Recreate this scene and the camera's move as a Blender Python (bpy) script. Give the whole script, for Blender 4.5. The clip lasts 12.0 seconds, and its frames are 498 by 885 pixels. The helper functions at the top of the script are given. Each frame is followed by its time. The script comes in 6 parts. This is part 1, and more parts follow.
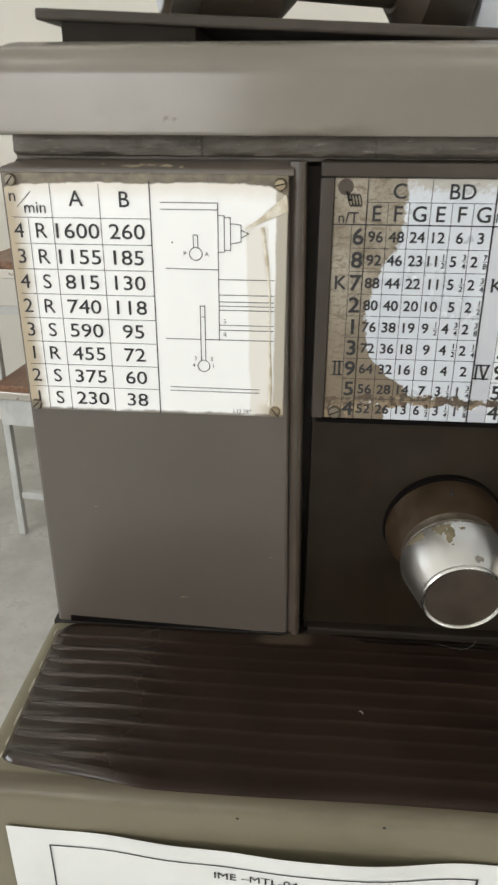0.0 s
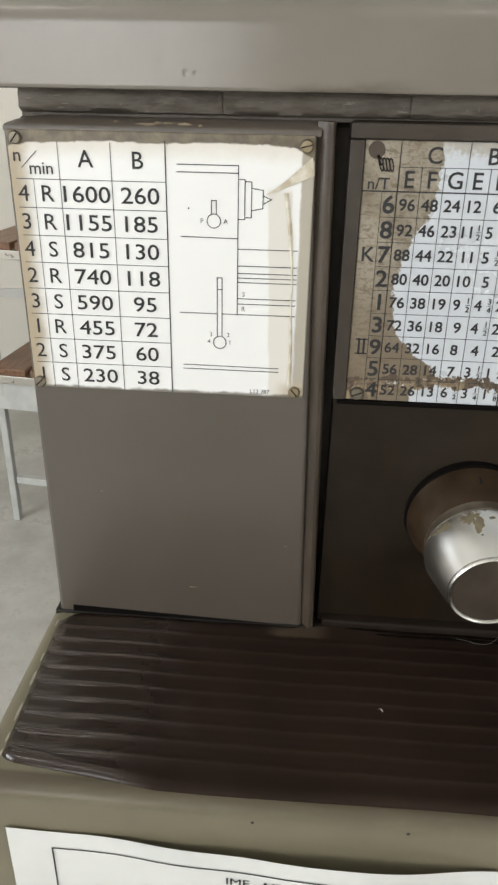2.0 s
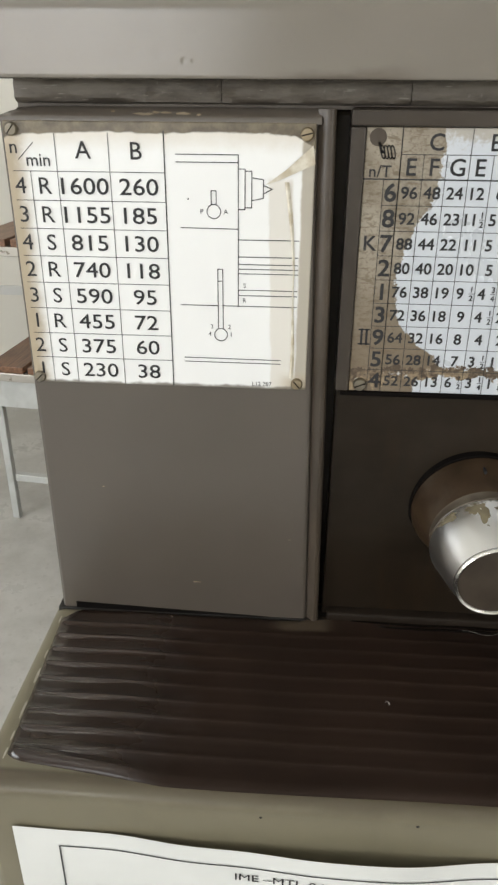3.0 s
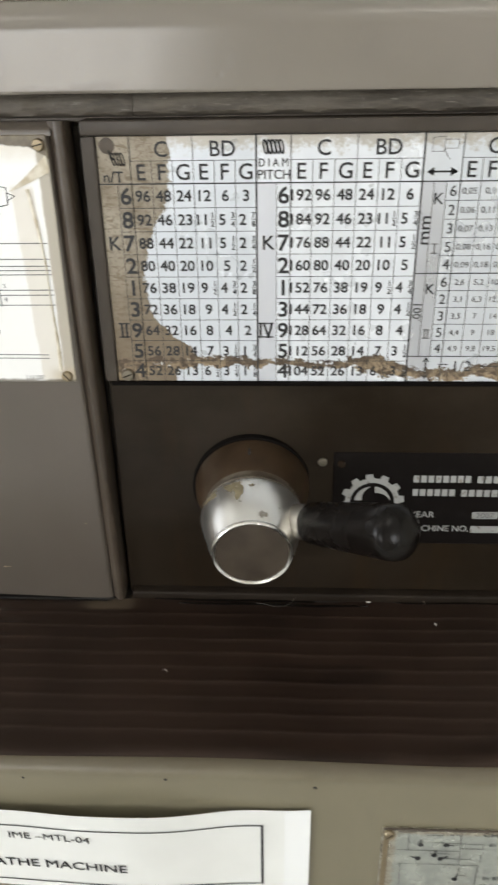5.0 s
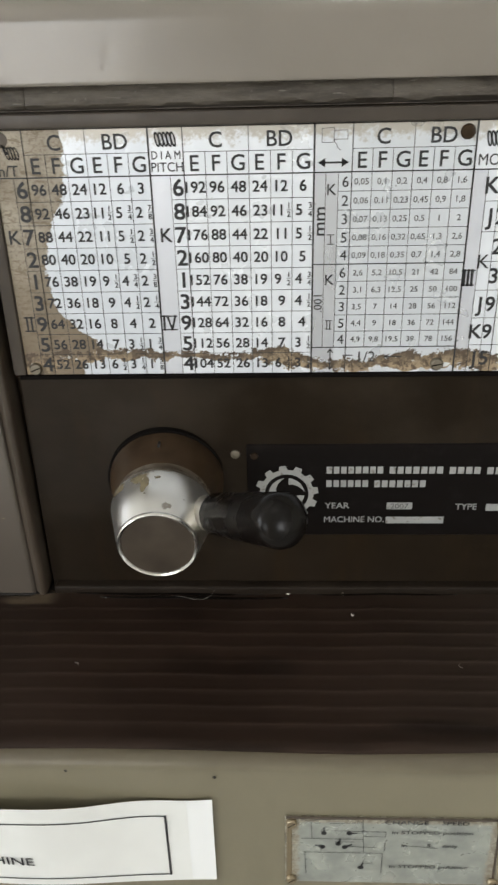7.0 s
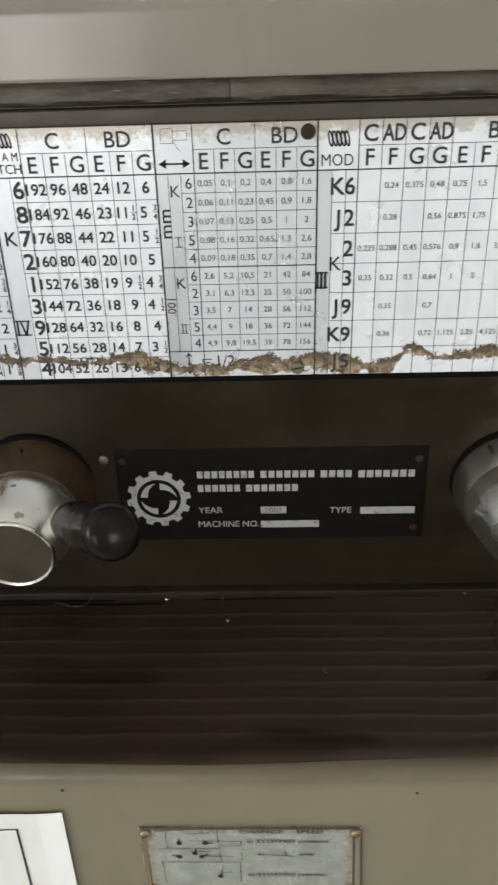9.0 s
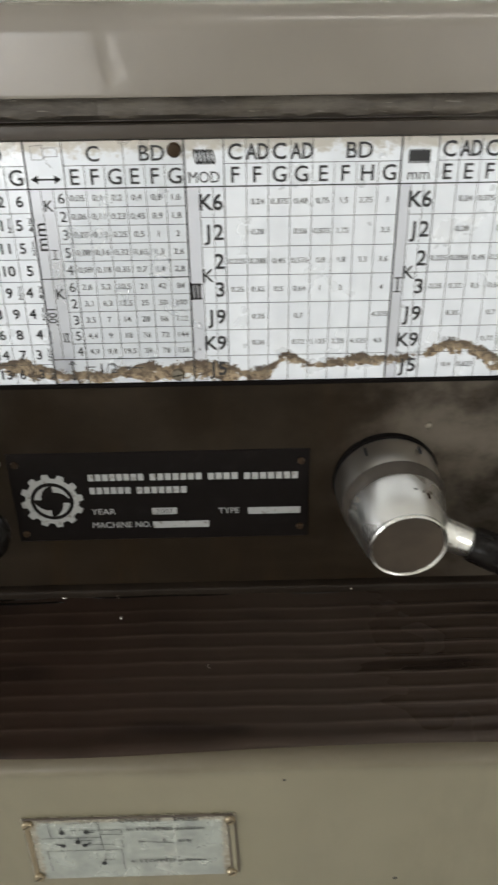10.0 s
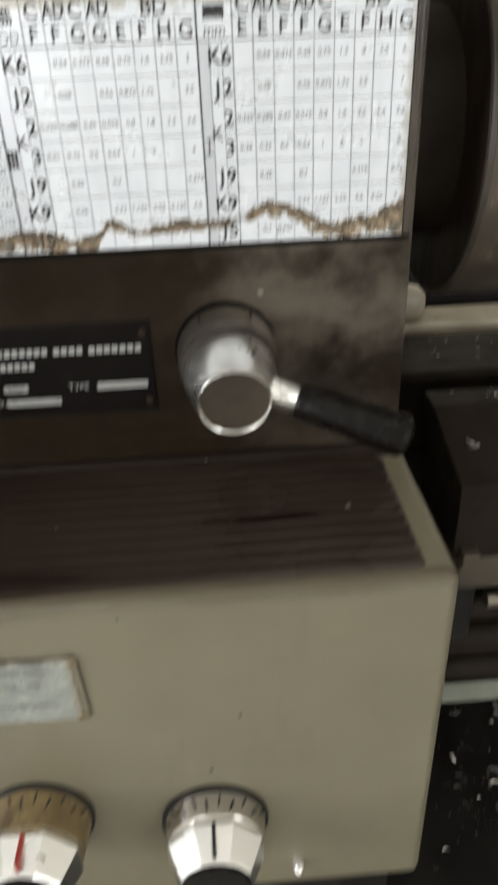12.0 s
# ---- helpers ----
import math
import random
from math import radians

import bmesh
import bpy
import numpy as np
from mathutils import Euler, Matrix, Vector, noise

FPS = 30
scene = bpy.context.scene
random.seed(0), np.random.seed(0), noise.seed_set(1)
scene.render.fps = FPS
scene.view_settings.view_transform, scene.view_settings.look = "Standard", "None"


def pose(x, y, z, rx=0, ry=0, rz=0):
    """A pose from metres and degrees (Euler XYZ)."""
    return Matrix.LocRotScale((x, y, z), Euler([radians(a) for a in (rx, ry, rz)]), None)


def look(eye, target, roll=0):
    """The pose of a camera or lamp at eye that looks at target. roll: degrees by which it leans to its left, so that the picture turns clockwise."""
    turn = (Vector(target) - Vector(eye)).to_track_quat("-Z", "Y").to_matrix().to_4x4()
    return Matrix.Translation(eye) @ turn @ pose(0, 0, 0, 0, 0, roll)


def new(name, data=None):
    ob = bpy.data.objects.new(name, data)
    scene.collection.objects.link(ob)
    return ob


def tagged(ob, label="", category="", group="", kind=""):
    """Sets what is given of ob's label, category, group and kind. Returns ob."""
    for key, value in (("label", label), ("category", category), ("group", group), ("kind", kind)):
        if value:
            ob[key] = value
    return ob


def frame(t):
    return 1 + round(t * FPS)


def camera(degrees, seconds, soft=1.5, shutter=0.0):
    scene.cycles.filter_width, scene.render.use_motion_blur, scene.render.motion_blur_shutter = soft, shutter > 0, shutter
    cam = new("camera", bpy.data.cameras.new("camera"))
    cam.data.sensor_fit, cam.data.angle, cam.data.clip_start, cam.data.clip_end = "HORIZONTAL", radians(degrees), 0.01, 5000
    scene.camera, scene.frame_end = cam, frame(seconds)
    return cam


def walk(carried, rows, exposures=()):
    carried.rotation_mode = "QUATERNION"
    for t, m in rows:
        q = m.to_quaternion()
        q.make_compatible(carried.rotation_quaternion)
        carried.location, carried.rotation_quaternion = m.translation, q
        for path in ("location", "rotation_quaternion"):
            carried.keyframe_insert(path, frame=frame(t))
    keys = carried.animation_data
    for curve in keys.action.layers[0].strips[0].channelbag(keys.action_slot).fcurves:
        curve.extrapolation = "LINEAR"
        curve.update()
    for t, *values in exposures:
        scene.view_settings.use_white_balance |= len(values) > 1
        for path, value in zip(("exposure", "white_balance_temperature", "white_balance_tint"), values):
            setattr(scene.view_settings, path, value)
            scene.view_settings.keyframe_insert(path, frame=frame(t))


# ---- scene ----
cam = camera(37.80, 12.0, soft=2.4, shutter=0.65)
PATH = [
    (0, (-0.0111, -0.4241, 1.3365), (-0.1631, 1.3840, 0.4953), 0.18),
    (0.5, (-0.0216, -0.4151, 1.3330), (-0.1551, 1.3845, 0.4707), 1.03),
    (1, (-0.0230, -0.4088, 1.3344), (-0.1538, 1.3904, 0.4709), 1.08),
    (1.5, (-0.0251, -0.4048, 1.3298), (-0.1578, 1.3920, 0.4616), 0.97),
    (2, (-0.0264, -0.4031, 1.3222), (-0.1606, 1.3924, 0.4515), 1.06),
    (2.5, (-0.0305, -0.3993, 1.3192), (-0.1664, 1.3927, 0.4415), 0.69),
    (2.7, (-0.0305, -0.3991, 1.3181), (-0.1595, 1.3897, 0.4329), 0.62),
    (4.3, (0.0385, -0.4195, 1.3344), (-0.1140, 1.3757, 0.4661), -0.88),
    (4.5, (0.0620, -0.4215, 1.3331), (-0.0552, 1.3750, 0.4620), -0.89),
    (5, (0.1028, -0.4250, 1.3250), (0.0137, 1.3675, 0.4425), -0.89),
    (5.5, (0.1241, -0.4326, 1.3240), (0.0403, 1.3620, 0.4451), -0.90),
    (6, (0.1390, -0.4343, 1.3199), (0.0545, 1.3593, 0.4391), -0.93),
    (6.5, (0.1524, -0.4268, 1.3211), (0.0582, 1.3585, 0.4245), -1.27),
    (6.7, (0.1540, -0.4290, 1.3176), (0.0657, 1.3680, 0.4441), -1.34),
    (8.3, (0.2116, -0.4101, 1.3323), (0.1464, 1.3695, 0.4218), -1.40),
    (8.5, (0.2210, -0.4094, 1.3290), (0.1665, 1.3695, 0.4167), -1.62),
    (9, (0.2374, -0.4152, 1.3229), (0.1853, 1.3690, 0.4207), -1.64),
    (9.5, (0.2607, -0.4184, 1.3363), (0.2420, 1.3558, 0.4132), -1.06),
    (10, (0.2934, -0.4266, 1.3377), (0.3199, 1.3450, 0.4099), -0.78),
    (10.5, (0.3225, -0.4354, 1.3370), (0.3860, 1.3348, 0.4085), -0.80),
    (11, (0.3593, -0.4385, 1.3339), (0.4642, 1.3148, 0.3774), -0.91),
    (11.5, (0.3869, -0.4487, 1.3279), (0.5059, 1.3040, 0.3719), -1.31),
    (11.7, (0.3822, -0.4631, 1.3101), (0.5143, 1.3049, 0.3844), -1.19),
    (11.8, (0.3877, -0.4677, 1.3073), (0.4855, 1.2908, 0.3596), -1.68),
    (11.9, (0.3882, -0.4720, 1.2998), (0.4714, 1.2669, 0.3153), -2.12),
    (12, (0.3855, -0.4790, 1.2901), (0.4599, 1.2391, 0.2690), -2.41),
]
EXPOSURE = [(0, -0.30), (2.7, -0.30), (4.5, -0.22), (5.0, -0.13), (5.6, -0.14), (6.6, -0.22), (8.5, -0.27), (11.0, -0.27), (11.6, -0.24), (12, -0.17)]
walk(cam, [(t, look(eye, target, roll)) for t, eye, target, roll in PATH], EXPOSURE)

# ---- world, light, exposure ----
world = bpy.data.worlds.new("world")
scene.world = world
world.use_nodes = True
wn = world.node_tree
sky = wn.nodes.new("ShaderNodeTexSky")
sky.sky_type = 'NISHITA'
sky.sun_disc = False
sky.sun_elevation, sky.sun_rotation = radians(35), radians(200)
bgn = wn.nodes["Background"]
bgn.inputs["Strength"].default_value = 0.1
wn.links.new(sky.outputs[0], bgn.inputs[0])


def area(name, eye, target, sx, sy, watts, color):
    d = bpy.data.lights.new(name, 'AREA')
    d.shape, d.size, d.size_y, d.energy, d.color = 'RECTANGLE', sx, sy, watts, color
    ob = new(name, d)
    ob.matrix_world = look(eye, target)
    return ob


# daylight in the window openings; the ceiling tubes glow by themselves
area("window_light", (-3.08, -1.75, 1.75), (0, -1.2, 1.1), 1.9, 1.35, 92, (0.935, 0.966, 1.0))
area("window_light", (-1.30, -3.86, 1.70), (-1.30, 0, 1.2), 1.5, 1.35, 31, (0.945, 0.966, 0.995))
area("window_light", (3.05, -3.86, 1.75), (2.4, 0, 1.2), 1.4, 1.25, 62, (0.948, 0.965, 0.99))


# ---- materials ----
def mat(name, base, rough=0.5, metal=0.0, spec=0.5):
    m = bpy.data.materials.new(name)
    m.use_nodes = True
    b = m.node_tree.nodes["Principled BSDF"]
    b.inputs["Base Color"].default_value = (*base, 1)
    b.inputs["Roughness"].default_value = rough
    b.inputs["Metallic"].default_value = metal
    b.inputs["Specular IOR Level"].default_value = spec
    return m


class Net:
    """Short hand for building node trees."""

    def __init__(self, m):
        self.t = m.node_tree
        self.b = self.t.nodes["Principled BSDF"]
        self.co = self.node("ShaderNodeTexCoord").outputs["Object"]

    def node(self, kind):
        return self.t.nodes.new(kind)

    def put(self, socket, value):
        if isinstance(value, bpy.types.NodeSocket):
            self.t.links.new(value, socket)
        elif isinstance(value, tuple) and len(value) == 3 and socket.type == 'RGBA':
            socket.default_value = (*value, 1)
        else:
            socket.default_value = value

    def noise(self, scale, detail=4, rough=0.55, stretch=None):
        n = self.node("ShaderNodeTexNoise")
        n.inputs["Scale"].default_value = scale
        n.inputs["Detail"].default_value = detail
        n.inputs["Roughness"].default_value = rough
        co = self.co
        if stretch:
            mp = self.node("ShaderNodeMapping")
            mp.inputs["Scale"].default_value = stretch
            self.put(mp.inputs["Vector"], co)
            co = mp.outputs[0]
        self.put(n.inputs["Vector"], co)
        return n.outputs["Fac"]

    def math(self, op, a, b=0.0, c=0.0, clamp=False):
        n = self.node("ShaderNodeMath")
        n.operation, n.use_clamp = op, clamp
        for s, v in zip(n.inputs, (a, b, c)):
            self.put(s, v)
        return n.outputs[0]

    def span(self, value, lo, hi, a=0.0, b=1.0):
        n = self.node("ShaderNodeMapRange")
        n.interpolation_type = 'SMOOTHSTEP'
        for s, v in zip(n.inputs, (value, lo, hi, a, b)):
            self.put(s, v)
        return n.outputs[0]

    def mix(self, fac, a, b):
        n = self.node("ShaderNodeMix")
        n.data_type = 'RGBA'
        self.put(n.inputs[0], fac)
        self.put(n.inputs[6], a)
        self.put(n.inputs[7], b)
        return n.outputs[2]

    def ramp(self, value, stops):
        n = self.node("ShaderNodeValToRGB")
        e = n.color_ramp.elements
        while len(e) < len(stops):
            e.new(0.5)
        for el, (p, v) in zip(e, stops):
            el.position, el.color = p, (v, v, v, 1)
        self.put(n.inputs[0], value)
        return n.outputs[0]

    def axes(self):
        n = self.node("ShaderNodeSeparateXYZ")
        self.put(n.inputs[0], self.co)
        return n.outputs

    def bump(self, height, strength=0.2, dist=0.001):
        n = self.node("ShaderNodeBump")
        n.inputs["Strength"].default_value = strength
        n.inputs["Distance"].default_value = dist
        self.put(n.inputs["Height"], height)
        self.put(self.b.inputs["Normal"], n.outputs[0])

    def color(self, value):
        self.put(self.b.inputs["Base Color"], value)

    def rough(self, value):
        self.put(self.b.inputs["Roughness"], value)


def worn_paint(name, light, dark, rough, grime=(0.05, 0.04, 0.03), amount=0.5, wave=18.0, spec=0.5, lumps=0.0012, vary=1.0):
    """Brushed machine enamel with broad unevenness, fine grain and greasy smears."""
    m = mat(name, light, rough, spec=spec)
    n = Net(m)
    broad = n.noise(wave, 3, 0.5)
    fine = n.noise(420, 3, 0.6)
    smear = n.noise(30, 5, 0.65, (1.0, 1.0, 0.35))
    base = n.mix(n.span(broad, 0.3, 0.7), light, dark)
    base = n.mix(n.math('MULTIPLY', n.span(smear, 0.52, 0.72), amount), base, grime)
    base = n.mix(n.math('MULTIPLY', n.span(fine, 0.60, 0.72), 0.10), base, tuple(c * 0.7 for c in light))
    n.color(base)
    n.rough(n.math('ADD', n.span(smear, 0.35, 0.75, rough - 0.06 * vary, rough + 0.14 * vary), n.math('MULTIPLY', fine, 0.06 * vary)))
    n.bump(n.math('ADD', n.math('MULTIPLY', broad, 1.0), n.math('MULTIPLY', fine, 0.08 * 0.0012 / lumps)), 0.35, lumps)
    return m


COVER = worn_paint("cover_enamel", (0.200, 0.178, 0.149), (0.172, 0.153, 0.127), 0.20, amount=0.02, wave=8, lumps=0.004, vary=0.3, spec=0.75)


def dented(m):
    """Adds shallow knocks, a slow waviness and an oily smear along the lower edge to an enamel."""
    n = Net(m)
    ax = n.axes()
    knocks = n.math('MULTIPLY', n.span(n.noise(19, 2, 0.5), 0.67, 0.75), -0.10)
    for x, z, r in ((-0.090, 1.3295, 0.0022), (-0.0855, 1.3295, 0.0016), (-0.102, 1.3330, 0.0045), (0.073, 1.3360, 0.0060), (0.070, 1.3300, 0.0025), (-0.125, 1.3310, 0.0050)):
        far = n.math('SQRT', n.math('ADD', n.math('POWER', n.math('SUBTRACT', ax[0], x), 2.0), n.math('POWER', n.math('SUBTRACT', ax[2], z), 2.0)))
        knocks = n.math('ADD', knocks, n.math('MULTIPLY', n.span(far, 0.0, r, 1.0, 0.0), -0.05))
    n.bump(n.math('ADD', n.noise(6.5, 3, 0.5), n.math('ADD', knocks, n.math('MULTIPLY', n.noise(300, 2), 0.010))), 0.5, 0.0042)
    old = n.b.inputs["Base Color"].links[0].from_socket
    rag = n.math('MULTIPLY', n.math('SUBTRACT', n.noise(55, 4, 0.6, (0.4, 1, 1)), 0.5), 0.012)
    smear = n.math('MULTIPLY', n.math('MULTIPLY', n.span(ax[0], -0.055, -0.022), n.span(ax[0], -0.008, 0.035, 1.0, 0.0)), n.span(n.math('ADD', ax[2], rag), 1.3225, 1.3290, 1.0, 0.0))
    n.color(n.mix(n.math('MULTIPLY', smear, 0.75), old, (0.060, 0.045, 0.032)))


dented(COVER)
DOOR = worn_paint("door_enamel", (0.0885, 0.0730, 0.0585), (0.0745, 0.0608, 0.0476), 0.33, amount=0.04, wave=9, vary=0.6, spec=0.8)
RIM = worn_paint("rim_enamel", (0.072, 0.055, 0.040), (0.043, 0.032, 0.022), 0.34, amount=0.45, wave=20, spec=0.45)


def oily_panel():
    """Dark enamel under a film of oil: brown runs, rubbed grey patches, wiped streaks."""
    m = mat("panel_enamel", (0.022, 0.017, 0.013), 0.3, spec=0.07)
    n = Net(m)
    broad, fine = n.noise(9, 4, 0.6), n.noise(420, 3, 0.6)
    runs = n.noise(26, 5, 0.65, (1.0, 1.0, 0.22))
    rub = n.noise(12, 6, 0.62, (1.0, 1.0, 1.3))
    wipe = n.noise(20, 4, 0.6, (0.3, 1.0, 1.4))
    c = n.mix(n.span(broad, 0.32, 0.68), (0.020, 0.0142, 0.0092), (0.0130, 0.0090, 0.0056))
    c = n.mix(n.math('MULTIPLY', n.span(runs, 0.50, 0.70), 0.6), c, (0.026, 0.016, 0.008))
    ax = n.axes()
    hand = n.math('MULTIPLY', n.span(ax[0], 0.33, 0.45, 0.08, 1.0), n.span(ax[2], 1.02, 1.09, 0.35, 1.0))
    c = n.mix(n.math('MULTIPLY', n.span(rub, 0.36, 0.62), hand), c, (0.100, 0.084, 0.065))
    c = n.mix(n.math('MULTIPLY', n.span(wipe, 0.5, 0.72), 0.35), c, (0.034, 0.025, 0.016))
    n.color(c)
    r = n.math('ADD', n.span(rub, 0.35, 0.8, 0.28, 0.40), n.math('MULTIPLY', n.span(wipe, 0.45, 0.7), 0.12))
    n.rough(r)
    # gloss falls off along x in place of a shade that nothing casts
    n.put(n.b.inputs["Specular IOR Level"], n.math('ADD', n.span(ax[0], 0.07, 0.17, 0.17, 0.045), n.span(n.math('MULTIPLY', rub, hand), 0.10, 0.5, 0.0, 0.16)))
    n.bump(n.math('ADD', broad, n.math('ADD', n.math('MULTIPLY', fine, 0.06), n.math('MULTIPLY', runs, 0.25))), 0.35, 0.0010)
    return m


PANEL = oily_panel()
TRAYC = worn_paint("tray_steel", (0.058, 0.047, 0.036), (0.038, 0.030, 0.022), 0.42, amount=0.4, spec=0.3)
FRAMEC = worn_paint("frame_enamel", (0.064, 0.052, 0.041), (0.040, 0.032, 0.025), 0.33, amount=0.5, spec=0.35)
OLIVE = worn_paint("olive_enamel", (0.192, 0.172, 0.120), (0.162, 0.144, 0.100), 0.33, (0.10, 0.085, 0.06), 0.3, 10)


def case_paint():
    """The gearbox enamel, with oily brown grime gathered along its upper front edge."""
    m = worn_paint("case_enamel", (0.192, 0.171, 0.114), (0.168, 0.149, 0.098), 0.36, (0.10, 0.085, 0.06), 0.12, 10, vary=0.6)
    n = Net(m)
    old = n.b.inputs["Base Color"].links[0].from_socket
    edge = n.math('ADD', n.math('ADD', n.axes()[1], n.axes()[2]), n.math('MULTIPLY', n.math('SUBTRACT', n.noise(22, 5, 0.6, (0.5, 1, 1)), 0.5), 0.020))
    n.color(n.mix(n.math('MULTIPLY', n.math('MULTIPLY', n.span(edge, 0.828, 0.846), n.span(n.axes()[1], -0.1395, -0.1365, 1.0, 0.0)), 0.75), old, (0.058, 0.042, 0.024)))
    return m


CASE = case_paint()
BLACKP = worn_paint("black_paint", (0.016, 0.014, 0.012), (0.010, 0.008, 0.007), 0.42, amount=0.3, spec=0.3)
APRON = worn_paint("apron_enamel", (0.022, 0.016, 0.011), (0.013, 0.009, 0.006), 0.50, (0.010, 0.007, 0.004), 0.4, spec=0.12)
CHUCKM = worn_paint("chuck_steel", (0.075, 0.061, 0.046), (0.050, 0.039, 0.028), 0.36, (0.24, 0.20, 0.145), 0.55, spec=0.5)
# chuck steel darkened to carry the shade of the headstock
SHADED_STEEL = worn_paint("shaded_steel", (0.026, 0.018, 0.012), (0.014, 0.0095, 0.006), 0.45, (0.005, 0.004, 0.003), 0.5, spec=0.12)
BEIGEP = worn_paint("beige_enamel", (0.078, 0.063, 0.042), (0.052, 0.041, 0.027), 0.45, amount=0.5)
CREAMW = worn_paint("way_cream", (0.42, 0.37, 0.28), (0.30, 0.26, 0.19), 0.35, (0.15, 0.12, 0.08), 0.5)
PALEG = worn_paint("pale_green_enamel", (0.27, 0.28, 0.23), (0.22, 0.23, 0.19), 0.45, amount=0.4)


def rubber():
    m = mat("ribbed_rubber", (0.03, 0.02, 0.015), 0.4, spec=0.26)
    n = Net(m)
    a, dust = n.noise(16, 2, 0.5), n.noise(7, 2, 0.5)
    wet = n.noise(7, 2, 0.5, (1.0, 0.5, 1.0))
    oil = n.noise(26, 2, 0.45, (0.28, 1.2, 1.0))
    ax = n.axes()
    oily = n.math('MULTIPLY', n.span(oil, 0.56, 0.66), n.span(ax[0], 0.03, 0.14))
    c = n.mix(n.span(a, 0.3, 0.7), (0.0285, 0.0176, 0.0125), (0.0205, 0.0126, 0.0088))
    c = n.mix(n.math('MULTIPLY', n.span(dust, 0.5, 0.8), 0.4), c, (0.026, 0.018, 0.0135))
    c = n.mix(n.math('MULTIPLY', oily, 0.55), c, (0.007, 0.0048, 0.0035))
    c = n.mix(n.math('MULTIPLY', n.span(ax[0], 0.16, 0.36), 0.7), c, n.mix(oily, (0.038, 0.0275, 0.0205), (0.012, 0.008, 0.006)))
    smear = n.math('MULTIPLY', n.math('MULTIPLY', n.span(ax[0], -0.045, -0.030), n.span(ax[0], -0.010, 0.004, 1.0, 0.0)), n.span(n.math('ADD', ax[1], n.math('MULTIPLY', n.noise(60, 3), 0.008)), -0.0165, -0.0120))
    c = n.mix(n.math('MULTIPLY', smear, 0.8), c, (0.080, 0.060, 0.040))
    n.color(c)
    # gloss is lowered in the middle to keep the glints to both ends
    along_x = n.math('ADD', ax[0], n.math('MULTIPLY', n.math('SUBTRACT', n.noise(18, 3, 0.6, (1.0, 1.6, 1.0)), 0.5), 0.10))
    wiped = n.math('MULTIPLY', n.span(along_x, -0.135, -0.075), n.span(along_x, 0.28, 0.42, 1.0, 0.0))
    n.put(n.b.inputs["Specular IOR Level"], n.math('SUBTRACT', n.span(ax[0], 0.0, 0.2, 0.50, 0.24), n.math('MULTIPLY', wiped, n.span(ax[0], 0.0, 0.2, 0.40, 0.15))))
    n.rough(n.math('ADD', n.span(a, 0.3, 0.75, 0.0, 0.06), n.math('ADD', n.span(wet, 0.35, 0.65, 0.15, 0.26), n.math('SUBTRACT', n.math('MULTIPLY', wiped, 0.22), n.math('MULTIPLY', oily, 0.10)))))
    return m


RUBBER = rubber()


def chrome(name, base, rough, spots=0.5):
    m = mat(name, base, rough, 1.0)
    n = Net(m)
    a, b = n.noise(48, 4, 0.55), n.noise(14, 2)
    stain = n.span(a, 0.64, 0.66)
    n.color(n.mix(n.math('MULTIPLY', stain, spots), base, (0.17, 0.13, 0.085)))
    n.rough(n.math('ADD', n.math('ADD', rough, n.math('MULTIPLY', stain, 0.25)), n.math('MULTIPLY', b, 0.08)))
    return m


CHROME = chrome("worn_chrome", (0.93, 0.92, 0.89), 0.24, 0.7)
BRIGHT = chrome("bright_ring", (0.80, 0.79, 0.75), 0.22, 0.15)
STEEL = chrome("ground_steel", (0.52, 0.49, 0.44), 0.38)
DIAL = worn_paint("greasy_dial", (0.046, 0.028, 0.015), (0.018, 0.011, 0.006), 0.34, (0.065, 0.050, 0.034), 0.6, 34, spec=0.16)
YELLOW_DIAL = worn_paint("yellowed_dial", (0.27, 0.20, 0.095), (0.15, 0.105, 0.05), 0.30, (0.045, 0.030, 0.015), 0.95, 45)
PALE_DIAL = chrome("dial_metal", (0.60, 0.57, 0.52), 0.26, 0.85)
COLLAR = worn_paint("dull_collar", (0.060, 0.050, 0.040), (0.042, 0.034, 0.027), 0.34, (0.02, 0.015, 0.01), 0.4, 40, spec=0.35)
# stained collar metal, its base lightened for the light it reflects
LIT_STAINED = worn_paint("lit_stained_collar", (0.150, 0.128, 0.098), (0.075, 0.058, 0.040), 0.30, (0.030, 0.020, 0.012), 0.7, 45)
SCREW = chrome("dull_screw", (0.24, 0.215, 0.17), 0.42, 0.8)
BRASSY = chrome("old_brass", (0.34, 0.28, 0.19), 0.42, 0.7)
SCUFF = worn_paint("scuffed_edge", (0.46, 0.43, 0.36), (0.34, 0.31, 0.25), 0.35, (0.20, 0.17, 0.12), 0.5, 90)
BARE = worn_paint("bare_primer", (0.38, 0.31, 0.22), (0.24, 0.19, 0.13), 0.5, (0.10, 0.08, 0.06), 0.8, 150)


def plastic(name, base, rough, spec=0.28, vary=0.15, shift=1.4):
    m = mat(name, base, rough, spec=spec)
    n = Net(m)
    a = n.noise(70, 4)
    n.rough(n.span(a, 0.3, 0.75, rough - 0.05, rough + vary))
    n.color(n.mix(n.span(a, 0.5, 0.75), base, tuple(c * shift + 0.002 * (shift - 1.0) for c in base)))
    return m


